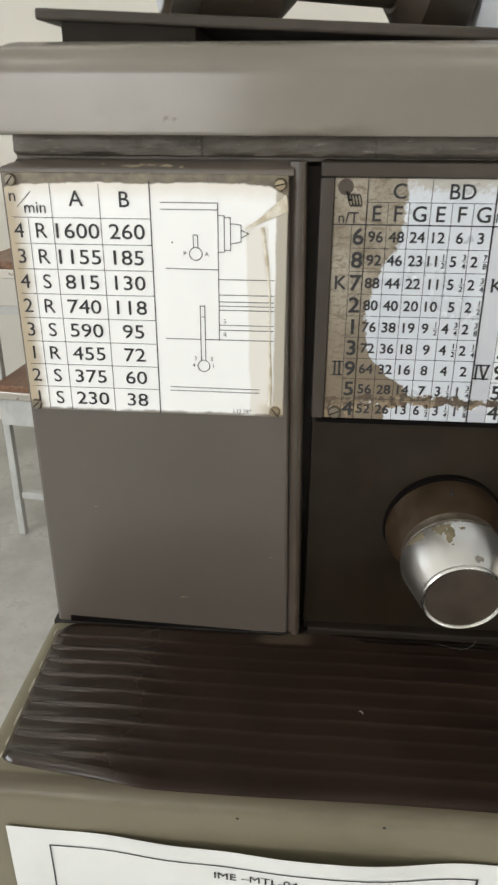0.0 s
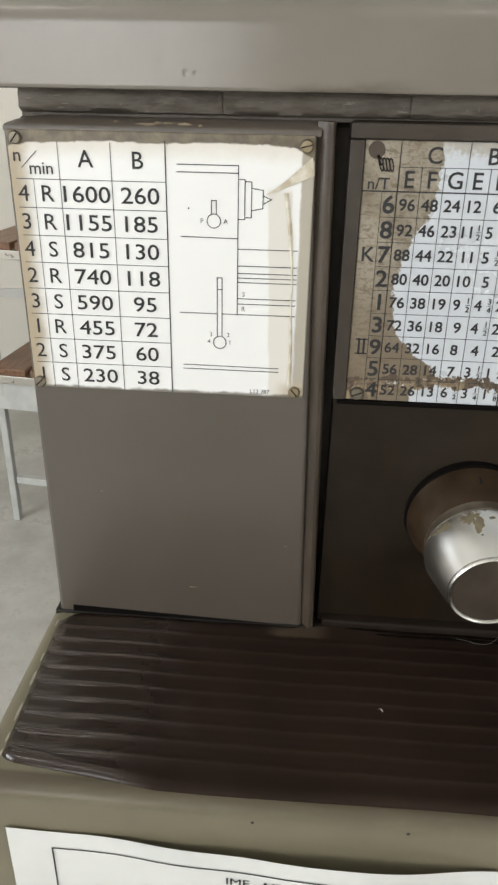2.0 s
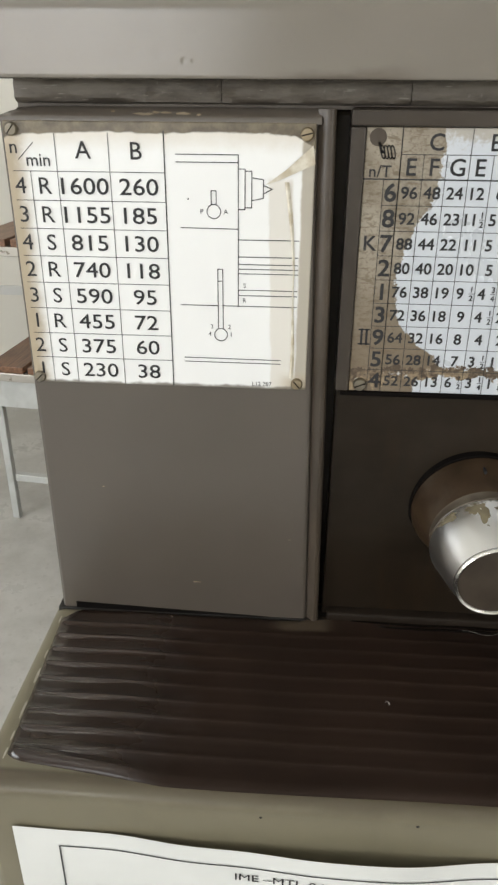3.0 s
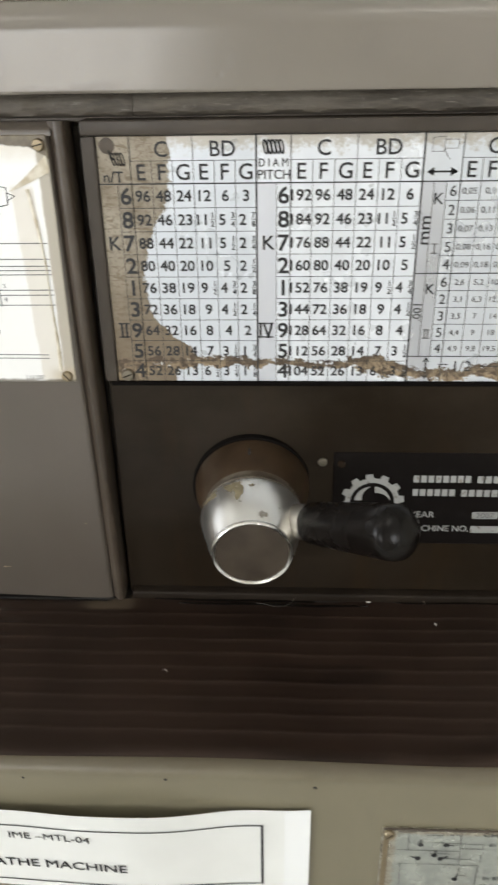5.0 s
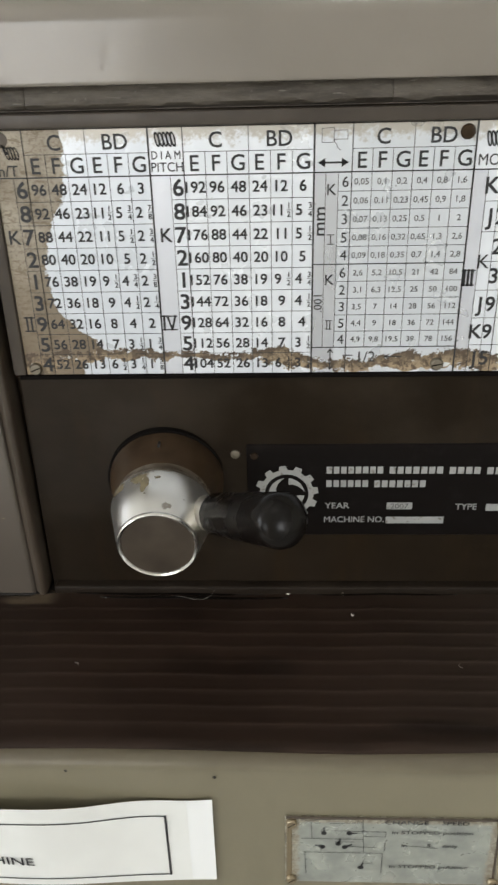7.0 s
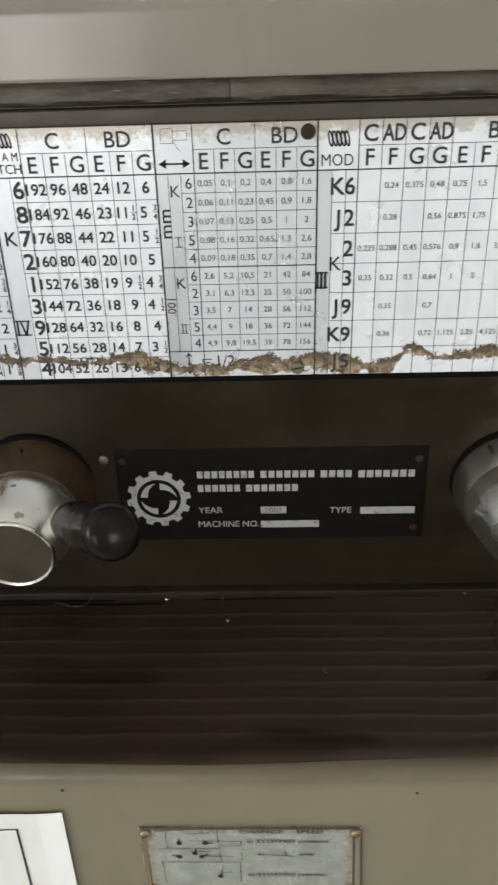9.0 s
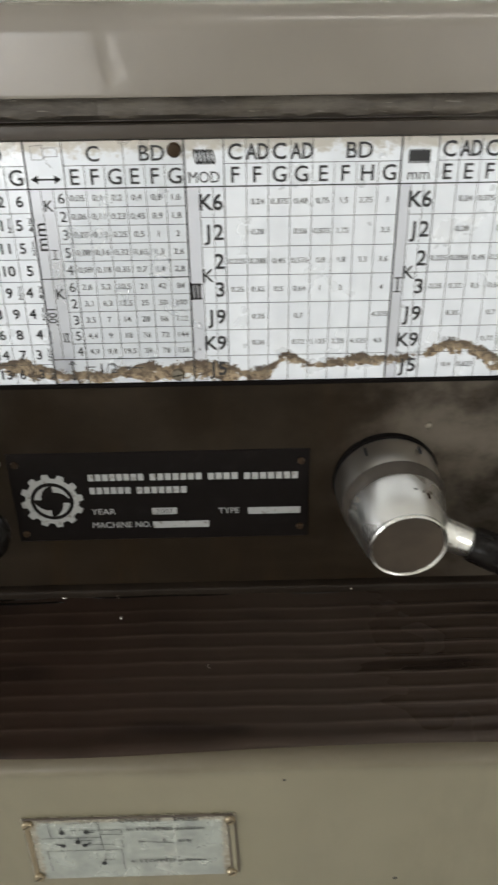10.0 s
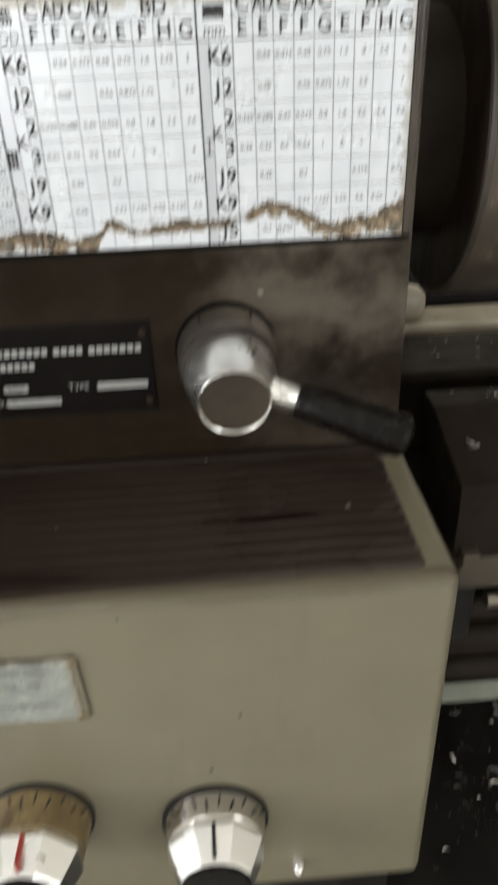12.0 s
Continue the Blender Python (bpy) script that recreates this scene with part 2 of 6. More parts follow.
GRIP = plastic("black_grip", (0.0060, 0.0047, 0.0040), 0.27, 0.16, 0.04, 1.1)
CAP = worn_paint("cap_disc", (0.060, 0.047, 0.035), (0.040, 0.031, 0.023), 0.34, (0.030, 0.022, 0.015), 0.3, 38, spec=0.25, lumps=0.0004)
HAIR = mat("dull_hair", (0.20, 0.18, 0.155), 0.5)
GLUE = worn_paint("old_glue", (0.21, 0.175, 0.105), (0.13, 0.105, 0.06), 0.45, (0.06, 0.045, 0.025), 0.6, 120)
INK = mat("black_ink", (0.018, 0.018, 0.019), 0.5)
GREYINK = mat("grey_ink", (0.085, 0.085, 0.088), 0.5)
RED = mat("red_line", (0.30, 0.03, 0.02), 0.4)
DARK = mat("dark_gap", (0.005, 0.004, 0.0035), 0.8, spec=0.05)
NAMEBLACK = plastic("nameplate_black", (0.0078, 0.0062, 0.0056), 0.40, 0.06)


def silver_print():
    m = mat("silver_print", (0.55, 0.55, 0.53), 0.4, 0.3)
    n = Net(m)
    n.color(n.mix(n.span(n.noise(260, 3), 0.55, 0.7), (0.43, 0.43, 0.42), (0.22, 0.20, 0.17)))
    return m


SILVER = silver_print()


def chart_metal():
    """White-lacquered plate: torn film with brown glue along the foot, a stripped tan patch at one end."""
    m = mat("chart_lacquer", (0.78, 0.79, 0.80), 0.34)
    n = Net(m)
    ax = n.axes()
    x, z = ax[0], n.math('SUBTRACT', ax[2], 1.16)
    u = n.math('DIVIDE', x, 0.52)
    j1, j2, j3 = n.noise(95, 6, 0.7), n.noise(420, 4, 0.7), n.noise(38, 3)
    jag = n.math('ADD', n.math('MULTIPLY', n.math('SUBTRACT', j1, 0.5), 0.017),
                 n.math('MULTIPLY', n.math('SUBTRACT', j2, 0.5), 0.010))
    top = ((0.0, .30), (.10, .40), (.14, .37), (.17, .33), (.215, .36), (.235, .26), (.28, .33), (.315, .42), (.335, .28), (.36, .15),
           (.385, .22), (.40, .14), (.43, .25), (.47, .28), (.51, .32), (.54, .32), (.57, .18), (.60, .20), (.625, .46), (.65, .26),
           (.68, .32), (.70, .36), (.73, .37), (.76, .34), (.785, .38), (.80, .58), (.83, .62), (.86, .46), (.89, .22), (.93, .28),
           (.96, .38), (.99, .60))
    low = ((0.0, .0), (.03, .05), (.045, .24), (.10, .24), (.19, .25), (.21, .28), (.24, .24), (.28, .22), (.30, .16), (.33, .12), (.345, .0), (.56, .0), (.60, .05),
           (.615, .28), (.66, .22), (.72, .24), (.77, .30), (.80, .42), (.84, .50), (.87, .12), (.90, .05), (.94, .02), (1.0, .0))
    hi = n.math('ADD', n.math('MULTIPLY', n.ramp(u, top), 0.04), jag)
    lo = n.math('ADD', n.math('MULTIPLY', n.ramp(u, low), 0.034), n.math('MULTIPLY', n.math('SUBTRACT', n.noise(60, 5, 0.7), 0.52), 0.026))
    under = n.span(n.math('SUBTRACT', hi, z), -0.0002, 0.0004)
    over = n.span(n.math('SUBTRACT', z, lo), -0.0004, 0.0006)
    foot = n.math('MULTIPLY', under, over)
    edge = n.span(n.math('SUBTRACT', hi, z), 0.0012, 0.0085, 1.0, 0.0)
    v = n.math('DIVIDE', z, 0.14)
    wide = ((0.0, .46), (.085, .48), (.105, .62), (.15, .58), (.22, .42), (.30, .31), (.42, .27), (.55, .30), (.60, .33), (.68, .38), (.72, .44), (.80, .49), (.86, .50), (1.0, .50))
    strip = n.span(n.math('SUBTRACT', n.math('ADD', n.math('MULTIPLY', n.ramp(v, wide), 0.08), n.math('MULTIPLY', jag, 0.55)), x), -0.0004, 0.0006)
    blot = n.noise(30, 5, 0.6)
    tanc = n.mix(n.span(blot, 0.35, 0.65), (0.335, 0.295, 0.230), (0.225, 0.188, 0.135))
    tanc = n.mix(n.math('MULTIPLY', n.span(n.noise(210, 4, 0.7, (0.45, 1.0, 1.6)), 0.52, 0.64), 0.75), tanc, (0.135, 0.098, 0.058))
    tanc = n.mix(n.math('MULTIPLY', n.span(j2, 0.48, 0.64), 0.7), tanc, (0.175, 0.140, 0.095))
    tanc = n.mix(n.math('MULTIPLY', n.span(n.math('ADD', v, n.math('MULTIPLY', blot, 0.7)), 0.45, 0.95, 1.0, 0.0), 0.75), tanc, (0.150, 0.108, 0.064))
    brown = n.mix(n.span(n.noise(185, 5, 0.7), 0.44, 0.60), (0.33, 0.25, 0.155), (0.070, 0.046, 0.027))
    brown = n.mix(n.math('MULTIPLY', n.span(n.noise(150, 4, 0.7, (1.0, 1.0, 0.3)), 0.58, 0.70), 0.6), brown, (0.58, 0.51, 0.40))
    scrap = n.math('MULTIPLY', n.span(n.noise(120, 3, 0.6, (0.6, 1.0, 1.4)), 0.60, 0.62), n.span(n.math('SUBTRACT', hi, z), 0.004, 0.007))
    brown = n.mix(scrap, brown, (0.72, 0.73, 0.72))
    brown = n.mix(n.math('MULTIPLY', edge, n.span(j1, 0.38, 0.58, 0.25, 1.0)), brown, (0.080, 0.056, 0.036))
    white = n.mix(n.span(j3, 0.35, 0.7), (0.80, 0.83, 0.87), (0.73, 0.76, 0.80))
    white = n.mix(n.math('MULTIPLY', n.span(n.noise(70, 3, 0.5, (1.0, 1.0, 0.06)), 0.45, 0.7), 0.35), white, (0.68, 0.70, 0.73))
    # the left table's white is greyed to imitate a dim reflection
    dull = n.span(n.math('ADD', x, n.math('MULTIPLY', n.math('SUBTRACT', j3, 0.5), 0.02)), 0.084, 0.092, 1.0, 0.0)
    white = n.mix(n.math('MULTIPLY', dull, 0.75), white, (0.60, 0.635, 0.68))
    # third table: a dim bluish reflection put into the colour and metalness
    painted_sheen = n.math('MULTIPLY', n.math('GREATER_THAN', x, 0.1800), n.math('LESS_THAN', x, 0.2662))
    white = n.mix(n.math('MULTIPLY', painted_sheen, 0.55), white, (0.62, 0.655, 0.70))
    # the key columns are left as bare brushed aluminium
    keys = 0.0
    for a, b in ((0.0882, 0.0990), (0.1792, 0.1925), (0.2664, 0.2742), (0.3862, 0.3925)):
        band = n.math('MULTIPLY', n.math('MULTIPLY', n.math('GREATER_THAN', x, a), n.math('LESS_THAN', x, b)), n.math('LESS_THAN', z, 0.1160))
        keys = n.math('MAXIMUM', keys, band)
    white = n.mix(n.math('MULTIPLY', keys, 0.8), white, (0.66, 0.68, 0.74))
    head = n.span(n.math('ADD', z, n.math('MULTIPLY', jag, 1.3)), 0.1325, 0.1385)
    white = n.mix(n.math('MULTIPLY', head, 0.8), white, (0.42, 0.38, 0.31))
    right = n.span(n.math('ADD', x, n.math('MULTIPLY', jag, 1.2)), 0.5075, 0.512)
    white = n.mix(n.math('MULTIPLY', right, 0.6), white, (0.40, 0.36, 0.29))
    base = n.mix(strip, white, tanc)
    base = n.mix(foot, base, brown)
    n.color(base)
    bare = n.math('MAXIMUM', strip, foot)
    n.rough(n.math('ADD', n.math('MULTIPLY', bare, 0.25), n.span(j3, 0.3, 0.7, 0.26, 0.36)))
    n.put(n.b.inputs["Metallic"], n.math('MULTIPLY', n.math('SUBTRACT', 1.0, bare), n.math('ADD', n.math('ADD', 0.25, n.math('MULTIPLY', painted_sheen, 0.22)), n.math('MULTIPLY', keys, 0.35))))
    n.bump(n.math('SUBTRACT', 1.0, n.math('ADD', bare, n.math('MULTIPLY', n.math('MULTIPLY', j2, bare), 0.6))), 0.5, 0.0004)
    return m


def speed_metal():
    """White film plate, bare brown metal along the head, yellowed rim and a lifted fold."""
    m = mat("speed_lacquer", (0.84, 0.84, 0.82), 0.33)
    n = Net(m)
    ax = n.axes()
    x, z = ax[0], ax[2]
    j1, j2 = n.noise(80, 5, 0.65), n.noise(380, 4, 0.65)
    jag = n.math('ADD', n.math('MULTIPLY', n.math('SUBTRACT', j1, 0.5), 0.008), n.math('MULTIPLY', n.math('SUBTRACT', j2, 0.5), 0.002))
    u = n.math('DIVIDE', n.math('ADD', x, 0.19), 0.166)
    line = n.ramp(u, ((0.0, .35), (.04, .62), (.12, .78), (.35, .84), (.5, .80), (.7, .86), (.85, .84), (.93, .74), (.985, .42), (1.0, .2)))
    bare = n.span(n.math('SUBTRACT', n.math('ADD', z, n.math('MULTIPLY', jag, 0.5)), n.math('ADD', 1.2845, n.math('MULTIPLY', line, 0.013))), -0.0003, 0.0008)
    rim = n.span(n.math('ADD', x, jag), -0.1820, -0.1705, 1.0, 0.0)
    halo = n.math('MULTIPLY', n.span(n.math('ADD', z, jag), 1.284, 1.296), 0.5)
    base = n.mix(n.math('MULTIPLY', rim, 0.9), (0.84, 0.84, 0.82), (0.38, 0.30, 0.185))
    base = n.mix(halo, base, (0.60, 0.52, 0.40))
    lean = n.math('ADD', x, n.math('MULTIPLY', n.math('SUBTRACT', z, 1.22), 0.03))
    fold = n.math('MULTIPLY', n.span(n.math('ADD', lean, n.math('MULTIPLY', jag, 0.3)), -0.0475, -0.0460), n.span(n.math('ADD', lean, n.math('MULTIPLY', jag, 0.3)), -0.0350, -0.0335, 1.0, 0.0))
    fold = n.math('MULTIPLY', fold, n.span(z, 1.272, 1.276, 1.0, 0.0))
    base = n.mix(n.math('MULTIPLY', fold, 0.42), base, (0.56, 0.49, 0.37))
    edge = n.span(n.math('ADD', x, n.math('MULTIPLY', jag, 0.25)), -0.0322, -0.0306)
    base = n.mix(n.math('MULTIPLY', edge, 0.75), base, (0.30, 0.25, 0.165))
    low = n.math('MULTIPLY', n.span(x, -0.045, -0.032), n.span(n.math('ADD', z, jag), 1.163, 1.172, 1.0, 0.0))
    base = n.mix(n.math('MULTIPLY', low, 0.8), base, (0.48, 0.41, 0.30))
    # bare dark foot edge with its jagged shadow, both in the colour
    hem = n.span(n.math('ADD', z, n.math('MULTIPLY', jag, 0.6)), 1.1592, 1.1612, 1.0, 0.0)
    base = n.mix(n.math('MULTIPLY', hem, 0.85), base, (0.14, 0.12, 0.09))
    metalc = n.mix(n.span(j1, 0.35, 0.7), (0.105, 0.085, 0.060), (0.21, 0.175, 0.12))
    n.color(n.mix(bare, base, metalc))
    n.rough(n.span(j1, 0.3, 0.75, 0.28, 0.42))
    n.bump(n.math('SUBTRACT', 1.0, bare), 0.4, 0.0004)
    return m


CHART = chart_metal()
SPEED = speed_metal()


def film():
    m = mat("yellowed_film", (0.60, 0.54, 0.43), 0.3)
    n = Net(m)
    n.color(n.mix(n.span(n.noise(120, 4), 0.35, 0.7), (0.74, 0.70, 0.60), (0.50, 0.43, 0.31)))
    return m


FILM = film()


def change_metal():
    m = mat("change_plate_lacquer", (0.37, 0.39, 0.35), 0.30, 0.45)
    n = Net(m)
    ax = n.axes()
    a, b = n.noise(60, 4), n.noise(220, 5, 0.7)
    jag = n.math('MULTIPLY', n.math('SUBTRACT', b, 0.5), 0.008)
    top = n.span(n.math('ADD', ax[2], jag), 0.9425, 0.9445)
    side = n.math('MAXIMUM', n.span(n.math('ADD', ax[0], jag), 0.2755, 0.2775), n.span(n.math('ADD', ax[0], jag), 0.1665, 0.1685, 1.0, 0.0))
    c = n.mix(n.span(a, 0.35, 0.7), (0.40, 0.42, 0.375), (0.29, 0.305, 0.28))
    tan = n.mix(n.span(b, 0.4, 0.6), (0.24, 0.20, 0.14), (0.42, 0.39, 0.31))
    n.color(n.mix(n.math('MULTIPLY', n.math('MAXIMUM', top, side), 0.85), c, tan))
    n.rough(n.span(a, 0.3, 0.7, 0.22, 0.4))
    return m


CHANGE = change_metal()


def paper():
    m = mat("white_paper", (0.76, 0.77, 0.74), 0.7)
    n = Net(m)
    a = n.noise(14, 3)
    n.color(n.mix(n.span(a, 0.3, 0.7), (0.73, 0.735, 0.705), (0.67, 0.675, 0.645)))
    n.bump(n.noise(500, 3), 0.08, 0.0003)
    return m


PAPER = paper()


def gasket():
    m = mat("old_gasket", (0.12, 0.115, 0.105), 0.55)
    n = Net(m)
    a, b = n.noise(60, 6, 0.7, (0.35, 1, 1.6)), n.noise(300, 4)
    c = n.mix(n.span(a, 0.3, 0.62), (0.050, 0.040, 0.030), (0.120, 0.102, 0.080))
    c = n.mix(n.math('MULTIPLY', n.span(n.noise(34, 4, 0.6, (0.25, 1, 1)), 0.5, 0.66), 0.55), c, (0.045, 0.033, 0.022))
    c = n.mix(n.span(n.noise(240, 3, 0.6, (0.25, 1, 2.5)), 0.64, 0.70), c, (0.20, 0.18, 0.15))
    n.color(n.mix(n.span(b, 0.62, 0.75), c, (0.145, 0.130, 0.108)))
    n.bump(a, 0.7, 0.002)
    return m


GASKET = gasket()


def plaster(name, c1, c2):
    m = mat(name, c1, 0.75)
    n = Net(m)
    n.color(n.mix(n.span(n.noise(1.3, 5), 0.35, 0.7), c1, c2))
    n.bump(n.noise(60, 4), 0.15, 0.002)
    return m


WALL = plaster("cream_wall", (0.80, 0.775, 0.70), (0.76, 0.735, 0.66))
CEIL = plaster("ceiling_white", (0.80, 0.79, 0.76), (0.76, 0.75, 0.72))
BAND = plaster("wall_band", (0.71, 0.71, 0.68), (0.67, 0.67, 0.64))


def marble():
    m = mat("terrazzo_floor", (0.55, 0.54, 0.51), 0.28)
    n = Net(m)
    a, b = n.noise(3.5, 6, 0.65), n.noise(45, 4)
    c = n.mix(n.span(a, 0.35, 0.65), (0.58, 0.57, 0.54), (0.44, 0.43, 0.40))
    n.color(n.mix(n.math('MULTIPLY', n.span(b, 0.55, 0.7), 0.35), c, (0.36, 0.35, 0.32)))
    n.rough(n.span(a, 0.3, 0.7, 0.24, 0.42))
    return m


FLOOR = marble()


def timber():
    m = mat("brown_timber", (0.22, 0.11, 0.06), 0.42)
    n = Net(m)
    g = n.noise(16, 5, 0.6, (9, 0.7, 9))
    n.color(n.mix(n.span(g, 0.35, 0.68), (0.26, 0.135, 0.075), (0.15, 0.072, 0.040)))
    n.bump(g, 0.2, 0.0008)
    return m


TAPE = mat("clear_tape", (0.80, 0.81, 0.80), 0.2)
TIMBER = timber()
WHITEP = worn_paint("white_steel_paint", (0.62, 0.63, 0.61), (0.54, 0.55, 0.53), 0.4, (0.3, 0.28, 0.24), 0.25)
PALEBOX = plaster("pale_card", (0.56, 0.57, 0.58), (0.52, 0.53, 0.54))
OIL = mat("black_oil", (0.006, 0.0045, 0.0035), 0.10, spec=0.4)
LIP = mat("oily_lip", (0.020, 0.016, 0.013), 0.20, spec=0.5)
GLASS = mat("window_glass", (1, 1, 1), 0.02)
GLASS.node_tree.nodes["Principled BSDF"].inputs["Transmission Weight"].default_value = 1.0
TUBE = mat("tube_glow", (0.9, 0.9, 0.88), 0.5)
TUBE.node_tree.nodes["Principled BSDF"].inputs["Emission Color"].default_value = (1, 0.96, 0.88, 1)
TUBE.node_tree.nodes["Principled BSDF"].inputs["Emission Strength"].default_value = 32.0


# ---- building helpers ----
def thing(name, at, label, category, group="", kind=""):
    ob = new(name)
    ob.location = at
    ob.empty_display_size = 0.05
    return tagged(ob, label, category, group, kind)


def offset_of(parent):
    return parent.location if parent.data is None else Vector((0, 0, 0))


def part(name, bm, material, parent, label="", smooth=None):
    """Links a bmesh, drawn in world places, as one mesh object under a thing or a part."""
    me = bpy.data.meshes.new(name)
    bm.normal_update()
    bm.to_mesh(me)
    bm.free()
    for mm in (material if isinstance(material, (list, tuple)) else [material]):
        me.materials.append(mm)
    if smooth is not None:
        for p in me.polygons:
            p.use_smooth = True
        me.set_sharp_from_angle(angle=radians(smooth))
    ob = new(name, me)
    if smooth is not None and len(me.polygons) < 400 and max(p.area for p in me.polygons) > 0.004:
        # keeps broad faces flat beside their rounded edges
        flat = ob.modifiers.new("flat_faces", 'WEIGHTED_NORMAL')
        flat.keep_sharp, flat.weight = True, 90
    if parent is not None:
        ob.parent = parent
        ob.matrix_parent_inverse = Matrix.Translation(-offset_of(parent))
    return tagged(ob, label)


def solid(name, bm, material, label, category, smooth=None, group="", kind=""):
    ob = part(name, bm, material, None, "", smooth)
    return tagged(ob, label, category, group, kind)


def block(x0, x1, y0, y1, z0, z1, bevel=0.0, seg=2, bm=None):
    out = bm or bmesh.new()
    one = bmesh.new()
    bmesh.ops.create_cube(one, size=1.0)
    for v in one.verts:
        v.co = Vector(((x0 + x1) / 2 + v.co.x * (x1 - x0), (y0 + y1) / 2 + v.co.y * (y1 - y0), (z0 + z1) / 2 + v.co.z * (z1 - z0)))
    if bevel:
        bmesh.ops.bevel(one, geom=one.edges[:], offset=bevel, segments=seg, affect='EDGES', profile=0.5)
    add(out, one)
    return out


def add(out, one, m=None):
    """Adds the bmesh one to out."""
    idx = {}
    for v in one.verts:
        idx[v] = out.verts.new(m @ v.co if m else v.co)
    for f in one.faces:
        try:
            g = out.faces.new([idx[v] for v in f.verts])
            g.smooth, g.material_index = f.smooth, f.material_index
        except ValueError:
            pass
    one.free()


def turned(profile, m, seg=48, bm=None, wobble=0.0):
    """A turned body: profile of (along, radius) round the local x axis, placed by m."""
    out = bm or bmesh.new()
    rings = []
    for a, r in profile:
        if r <= 1e-6:
            rings.append([out.verts.new(m @ Vector((a, 0, 0)))])
        else:
            rings.append([out.verts.new(m @ Vector((a, r * math.cos(2 * math.pi * i / seg), r * math.sin(2 * math.pi * i / seg)))) for i in range(seg)])
    for p, q in zip(rings, rings[1:]):
        for i in range(seg):
            j = (i + 1) % seg
            if len(p) == 1 and len(q) == 1:
                continue
            if len(p) == 1:
                out.faces.new((p[0], q[j], q[i]))
            elif len(q) == 1:
                out.faces.new((p[i], p[j], q[0]))
            else:
                out.faces.new((p[i], p[j], q[j], q[i]))
    if len(rings[0]) > 1:
        out.faces.new(rings[0][::-1])
    if len(rings[-1]) > 1:
        out.faces.new(rings[-1])
    bmesh.ops.recalc_face_normals(out, faces=out.faces[:])
    return out


def along(p, q):
    """The pose whose x axis runs from p to q, with its origin at p."""
    d = Vector(q) - Vector(p)
    return Matrix.Translation(p) @ d.to_track_quat('X', 'Z').to_matrix().to_4x4()


def outward(x, y, z):
    """The pose whose x axis points out of the machine's front, at (x, y, z)."""
    return along((x, y, z), (x, y - 1, z))


def quad(bm, x0, z0, x1, z1, y):
    """A rectangle in the plane y, facing the front."""
    v = [bm.verts.new(c) for c in ((x0, y, z0), (x1, y, z0), (x1, y, z1), (x0, y, z1))]
    bm.faces.new(v)


def stroke(bm, pts, w, y, closed=False):
    """A line of width w through points (x, z) in the plane y."""
    n = len(pts)
    for i in range(n if closed else n - 1):
        a, b = Vector(pts[i]), Vector(pts[(i + 1) % n])
        d = b - a
        if d.length < 1e-7:
            continue
        d.normalize()
        o = Vector((-d.y, d.x)) * w / 2
        e = d * w / 2
        v = [bm.verts.new((c.x, y, c.y)) for c in (a - e - o, b + e - o, b + e + o, a - e + o)]
        bm.faces.new(v)


def ring(bm, x, z, r, w, y, seg=28):
    stroke(bm, [(x + r * math.cos(2 * math.pi * i / seg), z + r * math.sin(2 * math.pi * i / seg)) for i in range(seg)], w, y, True)


def disc(bm, x, z, r, y, seg=20):
    bm.faces.new([bm.verts.new((x + r * math.cos(2 * math.pi * i / seg), y, z + r * math.sin(2 * math.pi * i / seg))) for i in range(seg)])


GLYPHS = {}


def glyphs(body, weight):
    key = (body, weight)
    if key not in GLYPHS:
        c = bpy.data.curves.new("glyph", 'FONT')
        c.body, c.size, c.offset, c.resolution_u = body, 1.0, weight, 3
        ob = bpy.data.objects.new("glyph", c)
        scene.collection.objects.link(ob)
        me = bpy.data.meshes.new_from_object(ob.evaluated_get(bpy.context.evaluated_depsgraph_get()))
        vs = [(v.co.x, v.co.y) for v in me.vertices]
        fs = [tuple(p.vertices) for p in me.polygons]
        bpy.data.objects.remove(ob)
        bpy.data.curves.remove(c)
        bpy.data.meshes.remove(me)
        GLYPHS[key] = vs, fs
    return GLYPHS[key]


CAPH = None


def write(bm, body, x, z, h, y, align="c", fit=0.0, weight=0.0, turn=0.0, wide=1.0):
    """Letters of cap height h round (x, z) in the plane y, z the middle of the capitals. fit: the greatest width."""
    global CAPH
    if CAPH is None:
        CAPH = max(v[1] for v in glyphs("H", 0.0)[0])
    if weight:
        d = weight * h * 1.3
        for i, (ex, ez) in enumerate(((-d, -d), (d, -d), (-d, d), (d, d))):
            write(bm, body, x + ex, z + ez, h * (1 - 2 * weight), y - 0.00003 * i, align, fit, 0.0, turn, wide)
        return
    vs, fs = glyphs(body, weight)
    x0, x1 = min(v[0] for v in vs), max(v[0] for v in vs)
    s = h / CAPH
    sx = s * wide
    if fit and (x1 - x0) * sx > fit:
        sx = fit / (x1 - x0)
    shift = {"c": (x0 + x1) / 2, "l": x0, "r": x1}[align]
    ca, sa = math.cos(radians(turn)), math.sin(radians(turn))
    made = []
    for vx, vy in vs:
        a, b = (vx - shift) * sx, vy * s - h / 2
        made.append(bm.verts.new((x + a * ca - b * sa, y, z + a * sa + b * ca)))
    for f in fs:
        try:
            bm.faces.new([made[i] for i in f])
        except ValueError:
            pass


